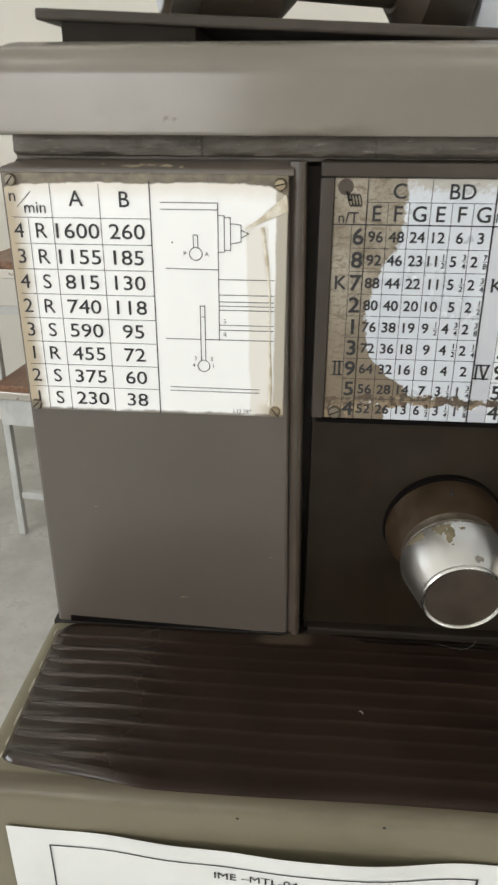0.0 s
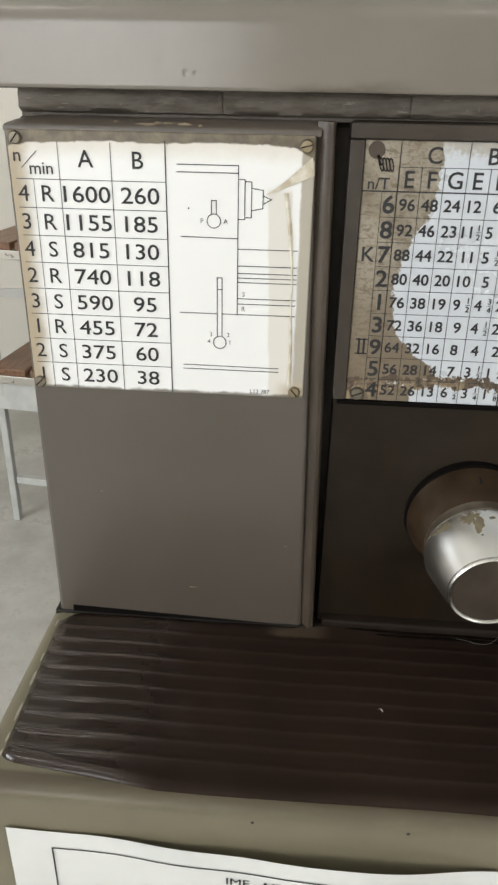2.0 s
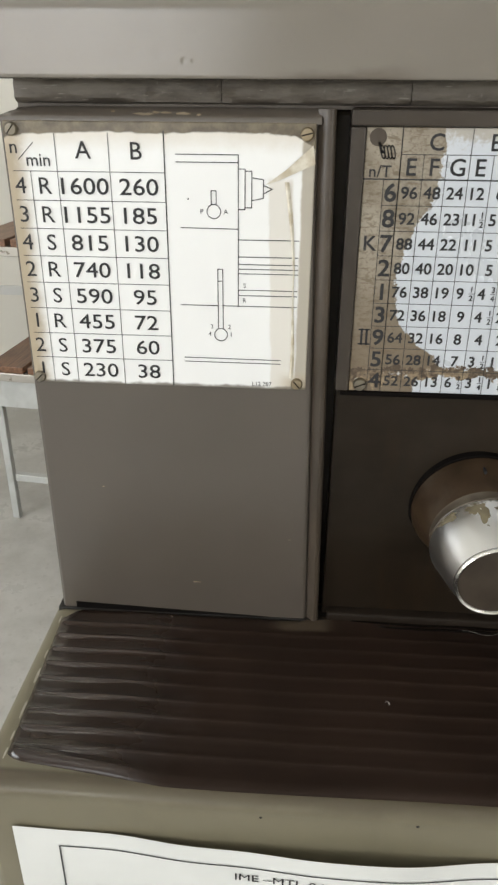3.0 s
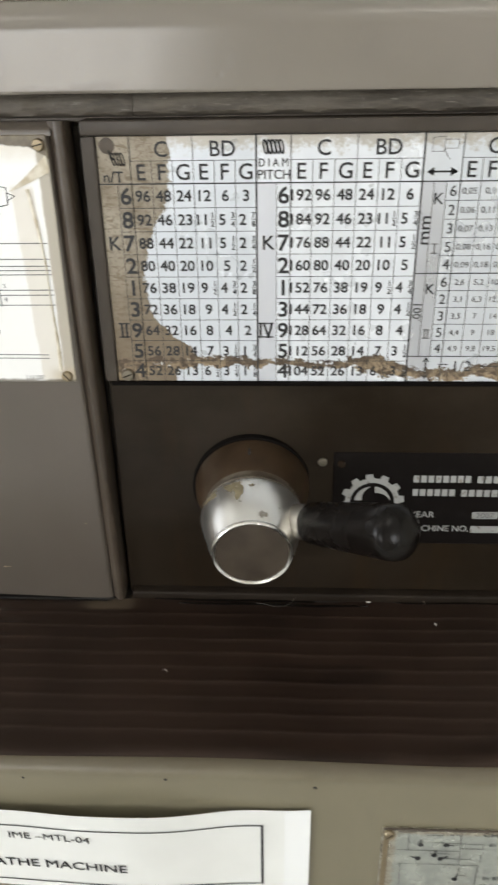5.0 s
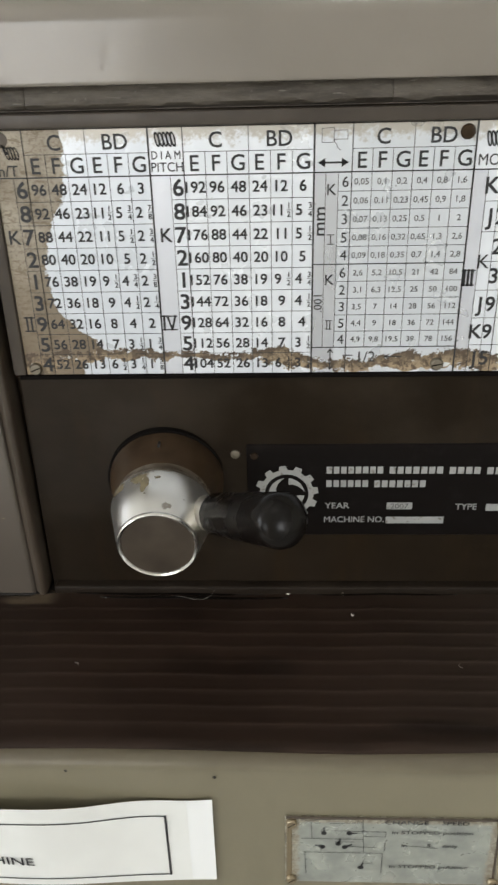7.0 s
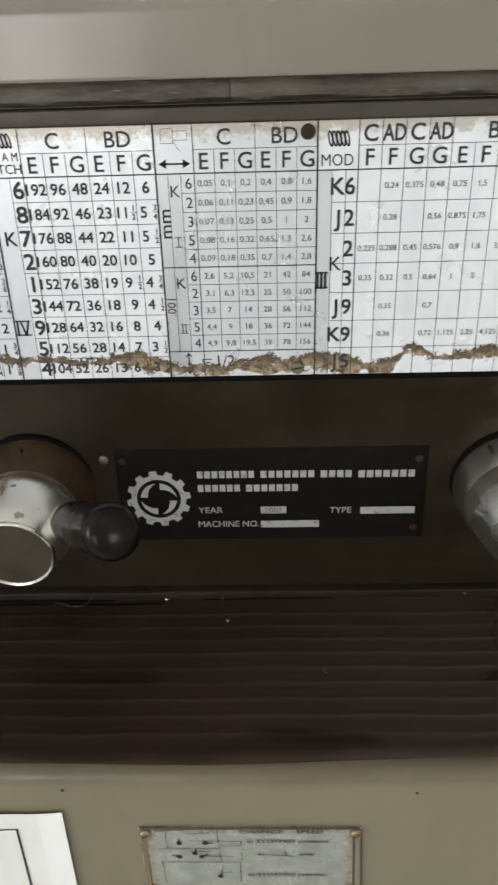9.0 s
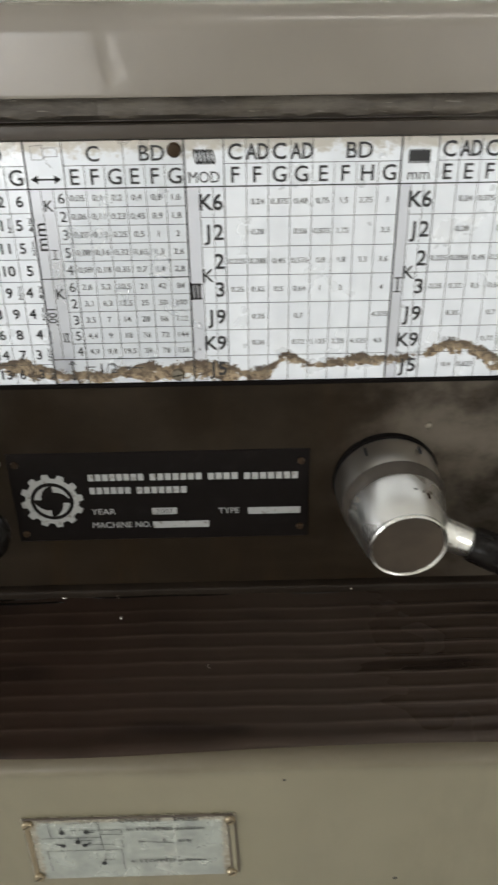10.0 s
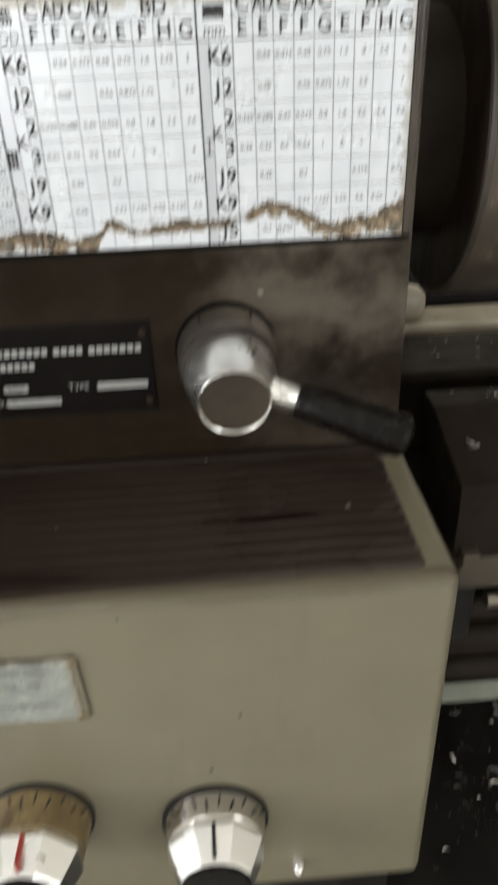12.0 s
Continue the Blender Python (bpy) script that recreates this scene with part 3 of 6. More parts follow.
def number(bm, token, x, z, h, y, fit, weight=0.0):
    """A figure, or a whole number with a small stacked fraction written as 5_3/4."""
    if "_" not in token:
        write(bm, token, x, z, h, y, "c", fit, weight, wide=1.03)
        return
    whole, frac = token.split("_")
    top, foot = frac.split("/")
    write(bm, whole, x - fit * 0.19, z, h, y, "c", fit * 0.62, weight, wide=1.0)
    fx = x + fit * 0.36
    write(bm, top, fx, z + h * 0.40, h * 0.52, y, "c", 0, weight)
    write(bm, foot, fx, z - h * 0.40, h * 0.52, y, "c", 0, weight)
    stroke(bm, [(fx - h * 0.2, z), (fx + h * 0.2, z)], 0.0003, y)


def slotted_screw(x, y, z, r, turn, parent, material):
    m = outward(x, y, z)
    bm = turned([(0, r), (r * 0.35, r), (r * 0.6, r * 0.8), (r * 0.68, 0)], m, 20)
    s = part("screw", bm, material, parent, "dull slotted screw head", 40)
    d = Vector((math.cos(turn), math.sin(turn)))
    b2 = bmesh.new()
    stroke(b2, [(x - d.x * r * 0.78, z - d.y * r * 0.72), (x + d.x * r * 0.72, z + d.y * r * 0.72)], r * 0.2, y - r * 0.70)
    part("slot", b2, DIAL if material is DIAL else APRON, s)


def arcs(bm, where, count, rnd, size, flat=1.0):
    """Small curled shavings scattered by where(), which gives (x, y, z)."""
    for _ in range(count):
        c = Vector(where())
        r, t0, span_ = size * rnd.uniform(0.4, 1.0), rnd.uniform(0, 6.28), rnd.uniform(1.2, 4.0)
        w = r * rnd.uniform(0.25, 0.5)
        tilt = Euler((rnd.uniform(-0.7, 0.7), rnd.uniform(-0.7, 0.7), rnd.uniform(0, 6.28))).to_matrix()
        last = None
        for i in range(7):
            a = t0 + span_ * i / 6
            p = tilt @ Vector((r * math.cos(a), r * math.sin(a) * flat, 0))
            q = p + tilt @ Vector((0, 0, w))
            cur = bm.verts.new(c + p + Vector((0, 0, w * 0.5))), bm.verts.new(c + q + Vector((0, 0, w * 0.5)))
            if last:
                bm.faces.new((last[0], cur[0], cur[1], last[1]))
            last = cur


# ---- the room ----
def room():
    X0, X1, Y0, Y1, H = -3.2, 4.0, -4.0, 2.6, 3.1
    tagged(part("floor", block(X0 - .2, X1 + .2, Y0 - .2, Y1 + .2, -0.1, 0.0), FLOOR, None), "polished pale grey terrazzo floor with dull stains", "floor", kind="structure")
    tagged(part("ceiling", block(X0 - .2, X1 + .2, Y0 - .2, Y1 + .2, H, H + 0.15), CEIL, None), "plain white plastered ceiling", "ceiling", kind="structure")
    tagged(part("wall_north", block(X0 - .2, X1 + .2, Y1, Y1 + 0.2, 0, H), WALL, None), "plain cream plastered wall behind the machine", "wall", kind="structure")
    wb = bmesh.new()
    block(X0 - 0.2, X0, Y0, -2.75, 0, H, bm=wb)
    block(X0 - 0.2, X0, -0.75, Y1, 0, H, bm=wb)
    block(X0 - 0.2, X0, -2.75, -0.75, 0, 1.05, bm=wb)
    block(X0 - 0.2, X0, -2.75, -0.75, 2.45, H, bm=wb)
    tagged(part("wall_west", wb, WALL, None), "cream plastered wall with a wide window opening", "wall", kind="structure")
    w = thing("window_3", (X0 - 0.1, -1.75, 1.05), "wide white-framed window with clear glass", "window", kind="structure")
    fb = bmesh.new()
    for c in (-2.75, -1.775, -0.80):
        block(X0 - 0.13, X0 - 0.07, c, c + 0.05, 1.05, 2.45, bm=fb)
    block(X0 - 0.125, X0 - 0.075, -2.70, -0.80, 1.05, 1.10, bm=fb)
    block(X0 - 0.125, X0 - 0.075, -2.70, -0.80, 2.40, 2.45, bm=fb)
    part("window_frame", fb, WHITEP, w)
    pane = part("pane", block(X0 - 0.102, X0 - 0.098, -2.70, -0.80, 1.10, 2.40), GLASS, w)
    pane.visible_shadow = False
    tagged(part("wall_east", block(X1, X1 + 0.2, Y0, Y1, 0, H), WALL, None), "plain cream plastered wall", "wall", kind="structure")
    bm = bmesh.new()
    cuts = [X0 - .2, -2.1, -0.5, 2.3, 3.8, X1 + .2]
    for i, (a, b) in enumerate(zip(cuts, cuts[1:])):
        if i % 2 == 0:
            block(a, b, Y0 - 0.2, Y0, 0, H, bm=bm)
        else:
            block(a, b, Y0 - 0.2, Y0, 0, 1.1, bm=bm)
            block(a, b, Y0 - 0.2, Y0, 2.4, H, bm=bm)
    tagged(part("wall_south", bm, WALL, None), "cream plastered wall with two window openings", "wall", kind="structure")
    for k, (a, b) in enumerate(((-2.1, -0.5), (2.3, 3.8))):
        w = thing("window_%d" % (k + 1), ((a + b) / 2, Y0 - 0.1, 1.1), "white-framed window with clear glass", "window", kind="structure")
        fb = bmesh.new()
        for c in (a, (a + b) / 2 - 0.025, b - 0.05):
            block(c, c + 0.05, Y0 - 0.13, Y0 - 0.07, 1.1, 2.4, bm=fb)
        block(a + .05, b - .05, Y0 - 0.125, Y0 - 0.075, 1.1, 1.15, bm=fb)
        block(a + .05, b - .05, Y0 - 0.125, Y0 - 0.075, 2.35, 2.4, bm=fb)
        part("window_frame", fb, WHITEP, w)
        pane = part("pane", block(a + 0.05, b - 0.05, Y0 - 0.102, Y0 - 0.098, 1.15, 2.35), GLASS, w)
        pane.visible_shadow = False
    tagged(part("trim", block(X0, X1, Y1 - 0.012, Y1 - 0.001, 0.505, 0.543), BAND, None), "pale grey painted band along the cream wall", "trim", kind="structure")
    for lx, ly in ((-1.3, -1.3), (0.9, -1.3), (-1.3, 1.0), (0.9, 1.0)):
        c = thing("ceiling_light", (lx, ly, 3.1), "white batten lamp with a glowing tube", "ceiling lamp", "ceiling lamps")
        part("housing", block(lx - 0.62, lx + 0.62, ly - 0.05, ly + 0.05, 3.06, 3.1, 0.004), WHITEP, c)
        part("tube", turned([(0, 0.013), (1.18, 0.013)], along((lx - 0.59, ly, 3.043), (lx + 0.59, ly, 3.043)), 16), TUBE, c)


room()


# ---- the rack behind the machine ----
def rack():
    x0, x1, y0, y1 = -1.142, 0.10, 1.46, 2.06
    r = thing("storage_rack", ((x0 + x1) / 2, (y0 + y1) / 2, 0), "white-painted steel rack with brown timber shelf boards", "rack")
    for px in (x0, x1 - 0.024):
        for py in (y0 + 0.055, y1 - 0.03):
            part("post", block(px, px + 0.024, py, py + 0.024, 0.0, 1.02, 0.003), WHITEP, r)
    for z in (0.155,):
        for py in (y0 + 0.058, y1 - 0.027):
            part("rail", block(x0 + 0.03, x1 - 0.03, py, py + 0.024, z - 0.012, z + 0.012, 0.002), WHITEP, r)
    part("brace", turned([(0, 0.010), (0.66, 0.010)], along((-0.98, y0 + 0.10, 0.02), (-0.72, y1 - 0.1, 0.42)), 12), STEEL, r, "dark slanting steel brace")
    for z in (0.545, 0.915):
        part("edge_angle", block(x0 - 0.05, x1, y0 - 0.008, y0 + 0.03, z - 0.022, z + 0.004, 0.002), STEEL, r, "scuffed grey steel shelf edge")
    part("apron", block(x0 + 0.03, x1 - 0.03, y0 + 0.004, y0 + 0.012, 0.435, 0.522, 0.001), WHITEP, r)
    for z in (0.549, 0.919):
        w = 0.115
        for k in range(9):
            a = -1.115 + k * 0.13
            part("board", block(a, a + w, y0 - 0.004, y1, z, z + 0.02, 0.002), TIMBER, r)
    # it stands askew to the machine
    r.matrix_basis = Matrix.Translation((-0.031, -0.399, 0)) @ Matrix.Rotation(radians(-6.2), 4, 'Z') @ Matrix.Translation((-0.014, 0.401, 0)) @ Matrix.Translation(r.location)


rack()


# ---- the lathe ----
lathe = thing("lathe", (0.17, 0.1, 0.0), "worn grey and olive engine lathe with an oily front panel", "lathe")


def cover_shell():
    """The lid of the headstock: a long rounded casting."""
    bm = block(-0.187, 0.5172, -0.010, 0.40, 1.3215, 1.3670)
    top = [e for e in bm.edges if all(v.co.z > 1.36 for v in e.verts)]
    bmesh.ops.bevel(bm, geom=top, offset=0.0175, segments=9, affect='EDGES', profile=0.5)
    rest = [e for e in bm.edges if all(v.co.z < 1.3225 for v in e.verts) or (abs(e.verts[0].co.z - e.verts[1].co.z) > 0.02)]
    bmesh.ops.bevel(bm, geom=rest, offset=0.0022, segments=2, affect='EDGES', profile=0.5)
    return bm


# the end door stands a little proud of the control panel
DOOR_FRONT = Matrix.Translation((0, -0.0055, 0))
PLATE_ON_DOOR = Matrix.Translation((0, -0.0055, 0.0018))


def door_panel():
    """The end door: a thick leaf whose hinge side leans a little, with a sloping rounded head."""
    bm = block(-0.1870, -0.0210, -0.0005, 0.05, 0.984, 1.3042, 0.0030, 3)
    for v in bm.verts:
        if v.co.x > -0.1:
            v.co.x -= (v.co.z - 1.14) * 0.021
    return bm


def door_head():
    """The sloping top of the door, running back and up to the packing strip."""
    bm = bmesh.new()
    rows = []
    for y, z, cut in ((-0.0002, 1.3018, 0.0), (-0.0004, 1.3040, 0.0003), (0.0004, 1.3052, 0.0012), (0.0030, 1.3070, 0.006), (0.0065, 1.3086, 0.013), (0.0085, 1.3090, 0.017), (0.03, 1.3090, 0.017), (0.03, 1.3018, 0.0)):
        rows.append([bm.verts.new((-0.1868 + cut, y, z))] + [bm.verts.new((-0.18 + cut + (0.1575 - cut) * i / 24, y, z)) for i in range(25)])
    for a, b in zip(rows, rows[1:]):
        for i in range(25):
            bm.faces.new((a[i], a[i + 1], b[i + 1], b[i]))
    bm.faces.new([r[0] for r in rows])
    bm.faces.new([r[-1] for r in rows][::-1])
    bmesh.ops.recalc_face_normals(bm, faces=bm.faces[:])
    return bm


def hinge_side():
    """The rounded hinge edge beside the door, leaning with it."""
    bm = bmesh.new()
    rows = []
    for i in range(21):
        f = i / 20
        z = 0.9890 + (1.3090 - 0.9890) * f
        a, b = -0.0178 - 0.0067 * f, -0.0098 - 0.0056 * f
        w = b - a
        crest = -0.0082 + 0.0012 * f
        rows.append([bm.verts.new((x, y, z)) for x, y in ((a, 0.010), (a + 0.0002, crest + 0.0040), (a + w * 0.20, crest + 0.0030), (a + w * 0.42, crest + 0.0010), (a + w * 0.62, crest + 0.0001),
                                                         (a + w * 0.80, crest + 0.0003), (a + w * 0.93, crest + 0.0012), (b, crest + 0.0030), (b + 0.0002, crest + 0.0070), (b, 0.022))])
    for p, q in zip(rows, rows[1:]):
        for k in range(9):
            bm.faces.new((p[k], p[k + 1], q[k + 1], q[k]))
    bm.faces.new(rows[-1])
    bm.faces.new(rows[0][::-1])
    bmesh.ops.recalc_face_normals(bm, faces=bm.faces[:])
    return bm


def headstock():
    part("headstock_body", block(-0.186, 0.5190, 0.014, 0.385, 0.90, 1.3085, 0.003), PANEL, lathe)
    part("top_cover", cover_shell(), COVER, lathe, "smooth mid-grey headstock lid with rounded edges", 35)
    # the packing under the lid lies in butted lengths
    prof = ((0.004, 1.3100), (0.0, 1.3112), (-0.0014, 1.3130), (-0.0016, 1.3160), (-0.0010, 1.3190), (0.0, 1.3222))
    packing = part("packing", block(-0.181, 0.5160, 0.0085, 0.39, 1.3083, 1.3223), GASKET, lathe, "scraped rough brown-grey packing under the lid")
    seams = (-0.181, -0.0735, 0.0215, 0.2205, 0.402, 0.5160)
    for a, b in zip(seams, seams[1:]):
        bm, cols, n = bmesh.new(), [], int((b - a) / 0.0029)
        for i in range(n + 1):
            x = a + 0.0002 + (b - a - 0.0004) * i / n
            rows = []
            for k, (d, z) in enumerate(prof):
                lump = noise.noise(Vector((x * 55, k * 0.8, 3.0))) * 0.0014 + noise.noise(Vector((x * 190, k * 1.7, 9.0))) * 0.0009
                worn = 0.0007 if i in (0, n) else 0.0
                rows.append(bm.verts.new((x, 0.0052 + d + lump + worn, z)))
            cols.append(rows)
        for p, q in zip(cols, cols[1:]):
            for k in range(len(prof) - 1):
                bm.faces.new((p[k], q[k], q[k + 1], p[k + 1]))
        part("packing_strip", bm, GASKET, packing, "", 40)
    door = part("end_door", door_panel(), DOOR, lathe, "smooth dark grey hinged end door", 35)
    door.matrix_basis = DOOR_FRONT
    part("hinge_strip", hinge_side(), RIM, lathe, "dark rounded hinge strip beside the door", 35)
    part("door_head", door_head(), DOOR, door, "chipped sloping door top", 50)
    rnd = random.Random(9)
    for cx, cw, cz in ((-0.112, 0.014, 0.0016), (-0.1005, 0.007, 0.0024), (-0.092, 0.009, 0.0020), (-0.084, 0.003, 0.0012), (-0.128, 0.003, 0.0030), (-0.106, 0.005, 0.0026)):
        cb = bmesh.new()
        ring_ = []
        for i in range(12):
            a = 2 * math.pi * i / 12
            q = rnd.uniform(0.6, 1.0)
            ring_.append(cb.verts.new((cx + cw / 2 * q * math.cos(a), cz + 0.0011 * rnd.uniform(0.5, 1.0) * math.sin(a), 0)))
        for v in ring_:
            v.co.z = 1.30522 + (v.co.y - 0.0004) * 0.69
        cb.faces.new(ring_)
        part("paint_chip", cb, BARE, door, "bare primer showing through")
    for cx, cz, r in ((-0.0930, 1.0190, 0.0011), (-0.0905, 1.0190, 0.0008), (-0.0310, 1.0560, 0.0007), (-0.1500, 1.0900, 0.0006)):
        cb = bmesh.new()
        cb.faces.new([cb.verts.new((cx + 1.6 * r * math.cos(q * 0.9), -0.00075, cz + 0.5 * r * math.sin(q * 0.9))) for q in range(7)])
        part("paint_chip", cb, BARE, door)
    part("gap", block(-0.0200, -0.0070, 0.018, 0.03, 0.985, 1.309), DARK, lathe)
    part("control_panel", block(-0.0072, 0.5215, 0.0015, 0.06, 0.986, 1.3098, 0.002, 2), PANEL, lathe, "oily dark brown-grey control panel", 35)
    fr = bmesh.new()
    block(-0.0078, 0.5186, -0.0022, 0.012, 1.3012, 1.3090, 0.0014, 2, fr)
    block(-0.0078, 0.0, -0.0020, 0.012, 1.1588, 1.3010, 0.0012, 2, fr)
    block(0.5138, 0.5186, -0.0020, 0.012, 1.1588, 1.3010, 0.0012, 2, fr)
    # the lower frame piece is black to draw the chart's shadow line
    part("chart_sill", block(-0.0046, 0.5186, -0.0018, 0.012, 1.1558, 1.1586, 0.0008, 2), DARK, lathe, "frame piece under the chart, blackened as its shadow line")
    part("chart_frame", fr, FRAMEC, lathe, "dark raised frame round the chart", 35)
    part("panel_foot", block(-0.004, 0.521, -0.0065, 0.004, 0.9915, 0.9985, 0.0018, 3), APRON, lathe, "thin black edge strip", 40)
    slot = block(-0.1770, -0.0200, -0.0012, 0.004, 0.9895, 0.9972, 0.0004, 1)
    for v in slot.verts:
        if v.co.z > 0.993:
            v.co.z -= 0.0055 * (v.co.x + 0.177) / 0.157
    part("door_slot", slot, DARK, door, "dark tapering gap at the foot of the door")
    part("rivet", turned([(0, 0.0032), (0.0012, 0.0030), (0.0020, 0)], outward(0.1300, 0.0015, 1.1012), 16), SCREW, lathe, "", 40)
    part("rivet", turned([(0, 0.0022), (0.0008, 0.0020), (0.0014, 0)], outward(0.4185, 0.0015, 1.1235), 16), SCREW, lathe, "", 40)
    part("rivet", turned([(0, 0.0012), (0.0008, 0.0010), (0.0012, 0)], outward(-0.0135, -0.0035, 0.9975), 10), BRIGHT, lathe)


headstock()


def speed_plate():
    y = -0.0013
    p = part("speed_plate", block(-0.1850, -0.0250, y, 0.0002, 1.1586, 1.3008, 0.0005, 1), SPEED, lathe, "white spindle speed plate with bare brown head and a peeling fold")
    p.matrix_basis = PLATE_ON_DOOR
    ink = y - 0.00025
    g, t = bmesh.new(), bmesh.new()
    xa, xb, xc, xd = -0.1850, -0.1585, -0.1307, -0.1020
    rows = [1.2766 - 0.01459 * i for i in range(9)]
    for z in rows[:-1]:
        stroke(g, [(xa + 0.003, z), (xd, z)], 0.00035, ink)
    for x in (xb, xc):
        stroke(g, [(x, 1.1592), (x, 1.2950)], 0.00035, ink)
    stroke(g, [(-0.1728, 1.1595), (-0.1728, rows[0])], 0.00030, ink)
    stroke(g, [(xd, 1.1590), (xd, 1.2962)], 0.0006, ink)
    lines = """4 R 1600 260
3 R 1155 185
4 S 815 130
2 R 740 118
3 S 590 95
1 R 455 72
2 S 375 60
1 S 230 38""".split("\n")
    for i, line in enumerate(lines):
        z = (rows[i] + rows[i + 1]) / 2
        for s, x in zip(line.split(), (-0.1790, -0.1657, -0.1446, -0.1160)):
            write(t, s, x, z + 0.0001, 0.0082, ink, "c", 0.0262, 0.006 if x > -0.15 else 0.002, wide=1.2 if len(s) > 1 else 1.05)
    write(t, "A", -0.1442, 1.2872, 0.0084, ink, weight=0.006)
    write(t, "B", -0.1165, 1.2870, 0.0084, ink, weight=0.006)
    write(t, "n", -0.1806, 1.2885, 0.0066, ink, weight=0.004)
    write(t, "min", -0.1681, 1.2822, 0.0062, ink, weight=0.004)
    stroke(g, [(-0.1784, 1.2823), (-0.1699, 1.2905)], 0.0004, ink)
    # the drawing of the machine
    w = 0.00045
    for pts in ([(-0.096, 1.2857), (-0.064, 1.2857), (-0.064, 1.207)], [(-0.096, 1.2820), (-0.064, 1.2820)],
                [(-0.064, 1.279), (-0.0605, 1.279), (-0.0605, 1.259), (-0.064, 1.259)], [(-0.0605, 1.278), (-0.057, 1.278), (-0.057, 1.260), (-0.0605, 1.260)],
                [(-0.057, 1.2748), (-0.051, 1.2740), (-0.051, 1.2648), (-0.057, 1.2636)], [(-0.051, 1.2712), (-0.0465, 1.2694), (-0.051, 1.2670)],
                [(-0.0945, 1.2493), (-0.064, 1.2490)], [(-0.064, 1.2435), (-0.032, 1.2435)], [(-0.064, 1.2345), (-0.032, 1.2345)], [(-0.064, 1.2305), (-0.032, 1.2305)],
                [(-0.064, 1.2280), (-0.032, 1.2280)], [(-0.064, 1.2255), (-0.032, 1.2255)], [(-0.064, 1.2165), (-0.032, 1.2165)], [(-0.064, 1.2135), (-0.032, 1.2135)],
                [(-0.096, 1.2075), (-0.0753, 1.2075)], [(-0.0727, 1.2075), (-0.032, 1.2075)], [(-0.0948, 1.1768), (-0.040, 1.1764)], [(-0.0948, 1.1744), (-0.040, 1.1742)],
                [(-0.0782, 1.2612), (-0.0782, 1.2682), (-0.0756, 1.2682), (-0.0756, 1.2612)],
                [(-0.0752, 1.1942), (-0.0752, 1.2277), (-0.0725, 1.2277), (-0.0725, 1.1942)], [(-0.0752, 1.2212), (-0.0725, 1.2212)]):
        stroke(g, pts, w, ink)
    ring(g, -0.0769, 1.2578, 0.0036, w, ink)
    ring(g, -0.0738, 1.1908, 0.0036, w, ink)
    for s, x, z in (("P", -0.0832, 1.2578), ("A", -0.0706, 1.2578), ("S", -0.0605, 1.2190), ("R", -0.0605, 1.2108), ("3", -0.0788, 1.1955), ("2", -0.0690, 1.1955), ("4", -0.0800, 1.1912), ("1", -0.0680, 1.1910)):
        write(t, s, x, z, 0.0024, ink)
    write(t, "L12 287", -0.0503, 1.1618, 0.0024, ink)
    disc(t, -0.0903, 1.2640, 0.0005, ink, 8)
    tagged(part("ruling", g, INK, p), kind="stuff")
    tagged(part("lettering", t, INK, p), kind="stuff")
    # lifted film: a long fold and a torn corner
    fb = bmesh.new()
    n = 14
    cols = []
    for i in range(n + 1):
        f = i / n
        z = 1.2730 - f * 0.107
        x = -0.0388 + 0.0052 * min(1, f * 2.4) + 0.0005 * math.sin(f * 9)
        b = 0.0009 + 0.0004 * math.sin(f * 7 + 1)
        cols.append([fb.verts.new(c) for c in ((x - b, y - 0.0003, z), (x - b * 0.2, y - 0.0010, z), (x + b * 0.8, y - 0.0003, z))])
    for p0, p1 in zip(cols, cols[1:]):
        for k in range(2):
            fb.faces.new((p0[k], p0[k + 1], p1[k + 1], p1[k]))
    c0 = [fb.verts.new(c) for c in ((-0.0498, y - 0.0003, 1.2715), (-0.0400, y - 0.0012, 1.2785), (-0.0262, y - 0.0008, 1.2905), (-0.0248, y - 0.0005, 1.2817), (-0.0429, y - 0.0004, 1.2738))]
    fb.faces.new(c0[::-1])
    part("peeling_film", fb, FILM, p, "yellowed film lifting in a fold", 50)
    for x, z, a in ((-0.1803, 1.2968, 0.9), (-0.0294, 1.2957, 0.25), (-0.1815, 1.1622, 0.8), (-0.0302, 1.1625, -0.9)):
        slotted_screw(x, y, z, 0.0034, a, p, SCREW if x < -0.1 else BRASSY)


speed_plate()


def fill_table(g, t, ink, x0, x1, cols, rows, z0, z1, text, h, weight, pale=False, first=None):
    """Rules a table from x0 to x1 and writes its figures, a line of text for each row."""
    w = (x1 - x0) / cols
    d = (z0 - z1) / rows
    for i in range(cols):
        stroke(g, [(x0 + i * w, z1), (x0 + i * w, z0)], 0.00032, ink)
    for j in range(1, rows):
        stroke(g, [(x0 if first is None else first, z0 - j * d), (x1, z0 - j * d)], 0.00032, ink)
    for j, line in enumerate(text.split("\n")):
        for i, s in enumerate(line.split()):
            if s != "-":
                number(t, s, x0 + (i + 0.5) * w, z0 - (j + 0.5) * d, h, ink, w * 0.95, weight)


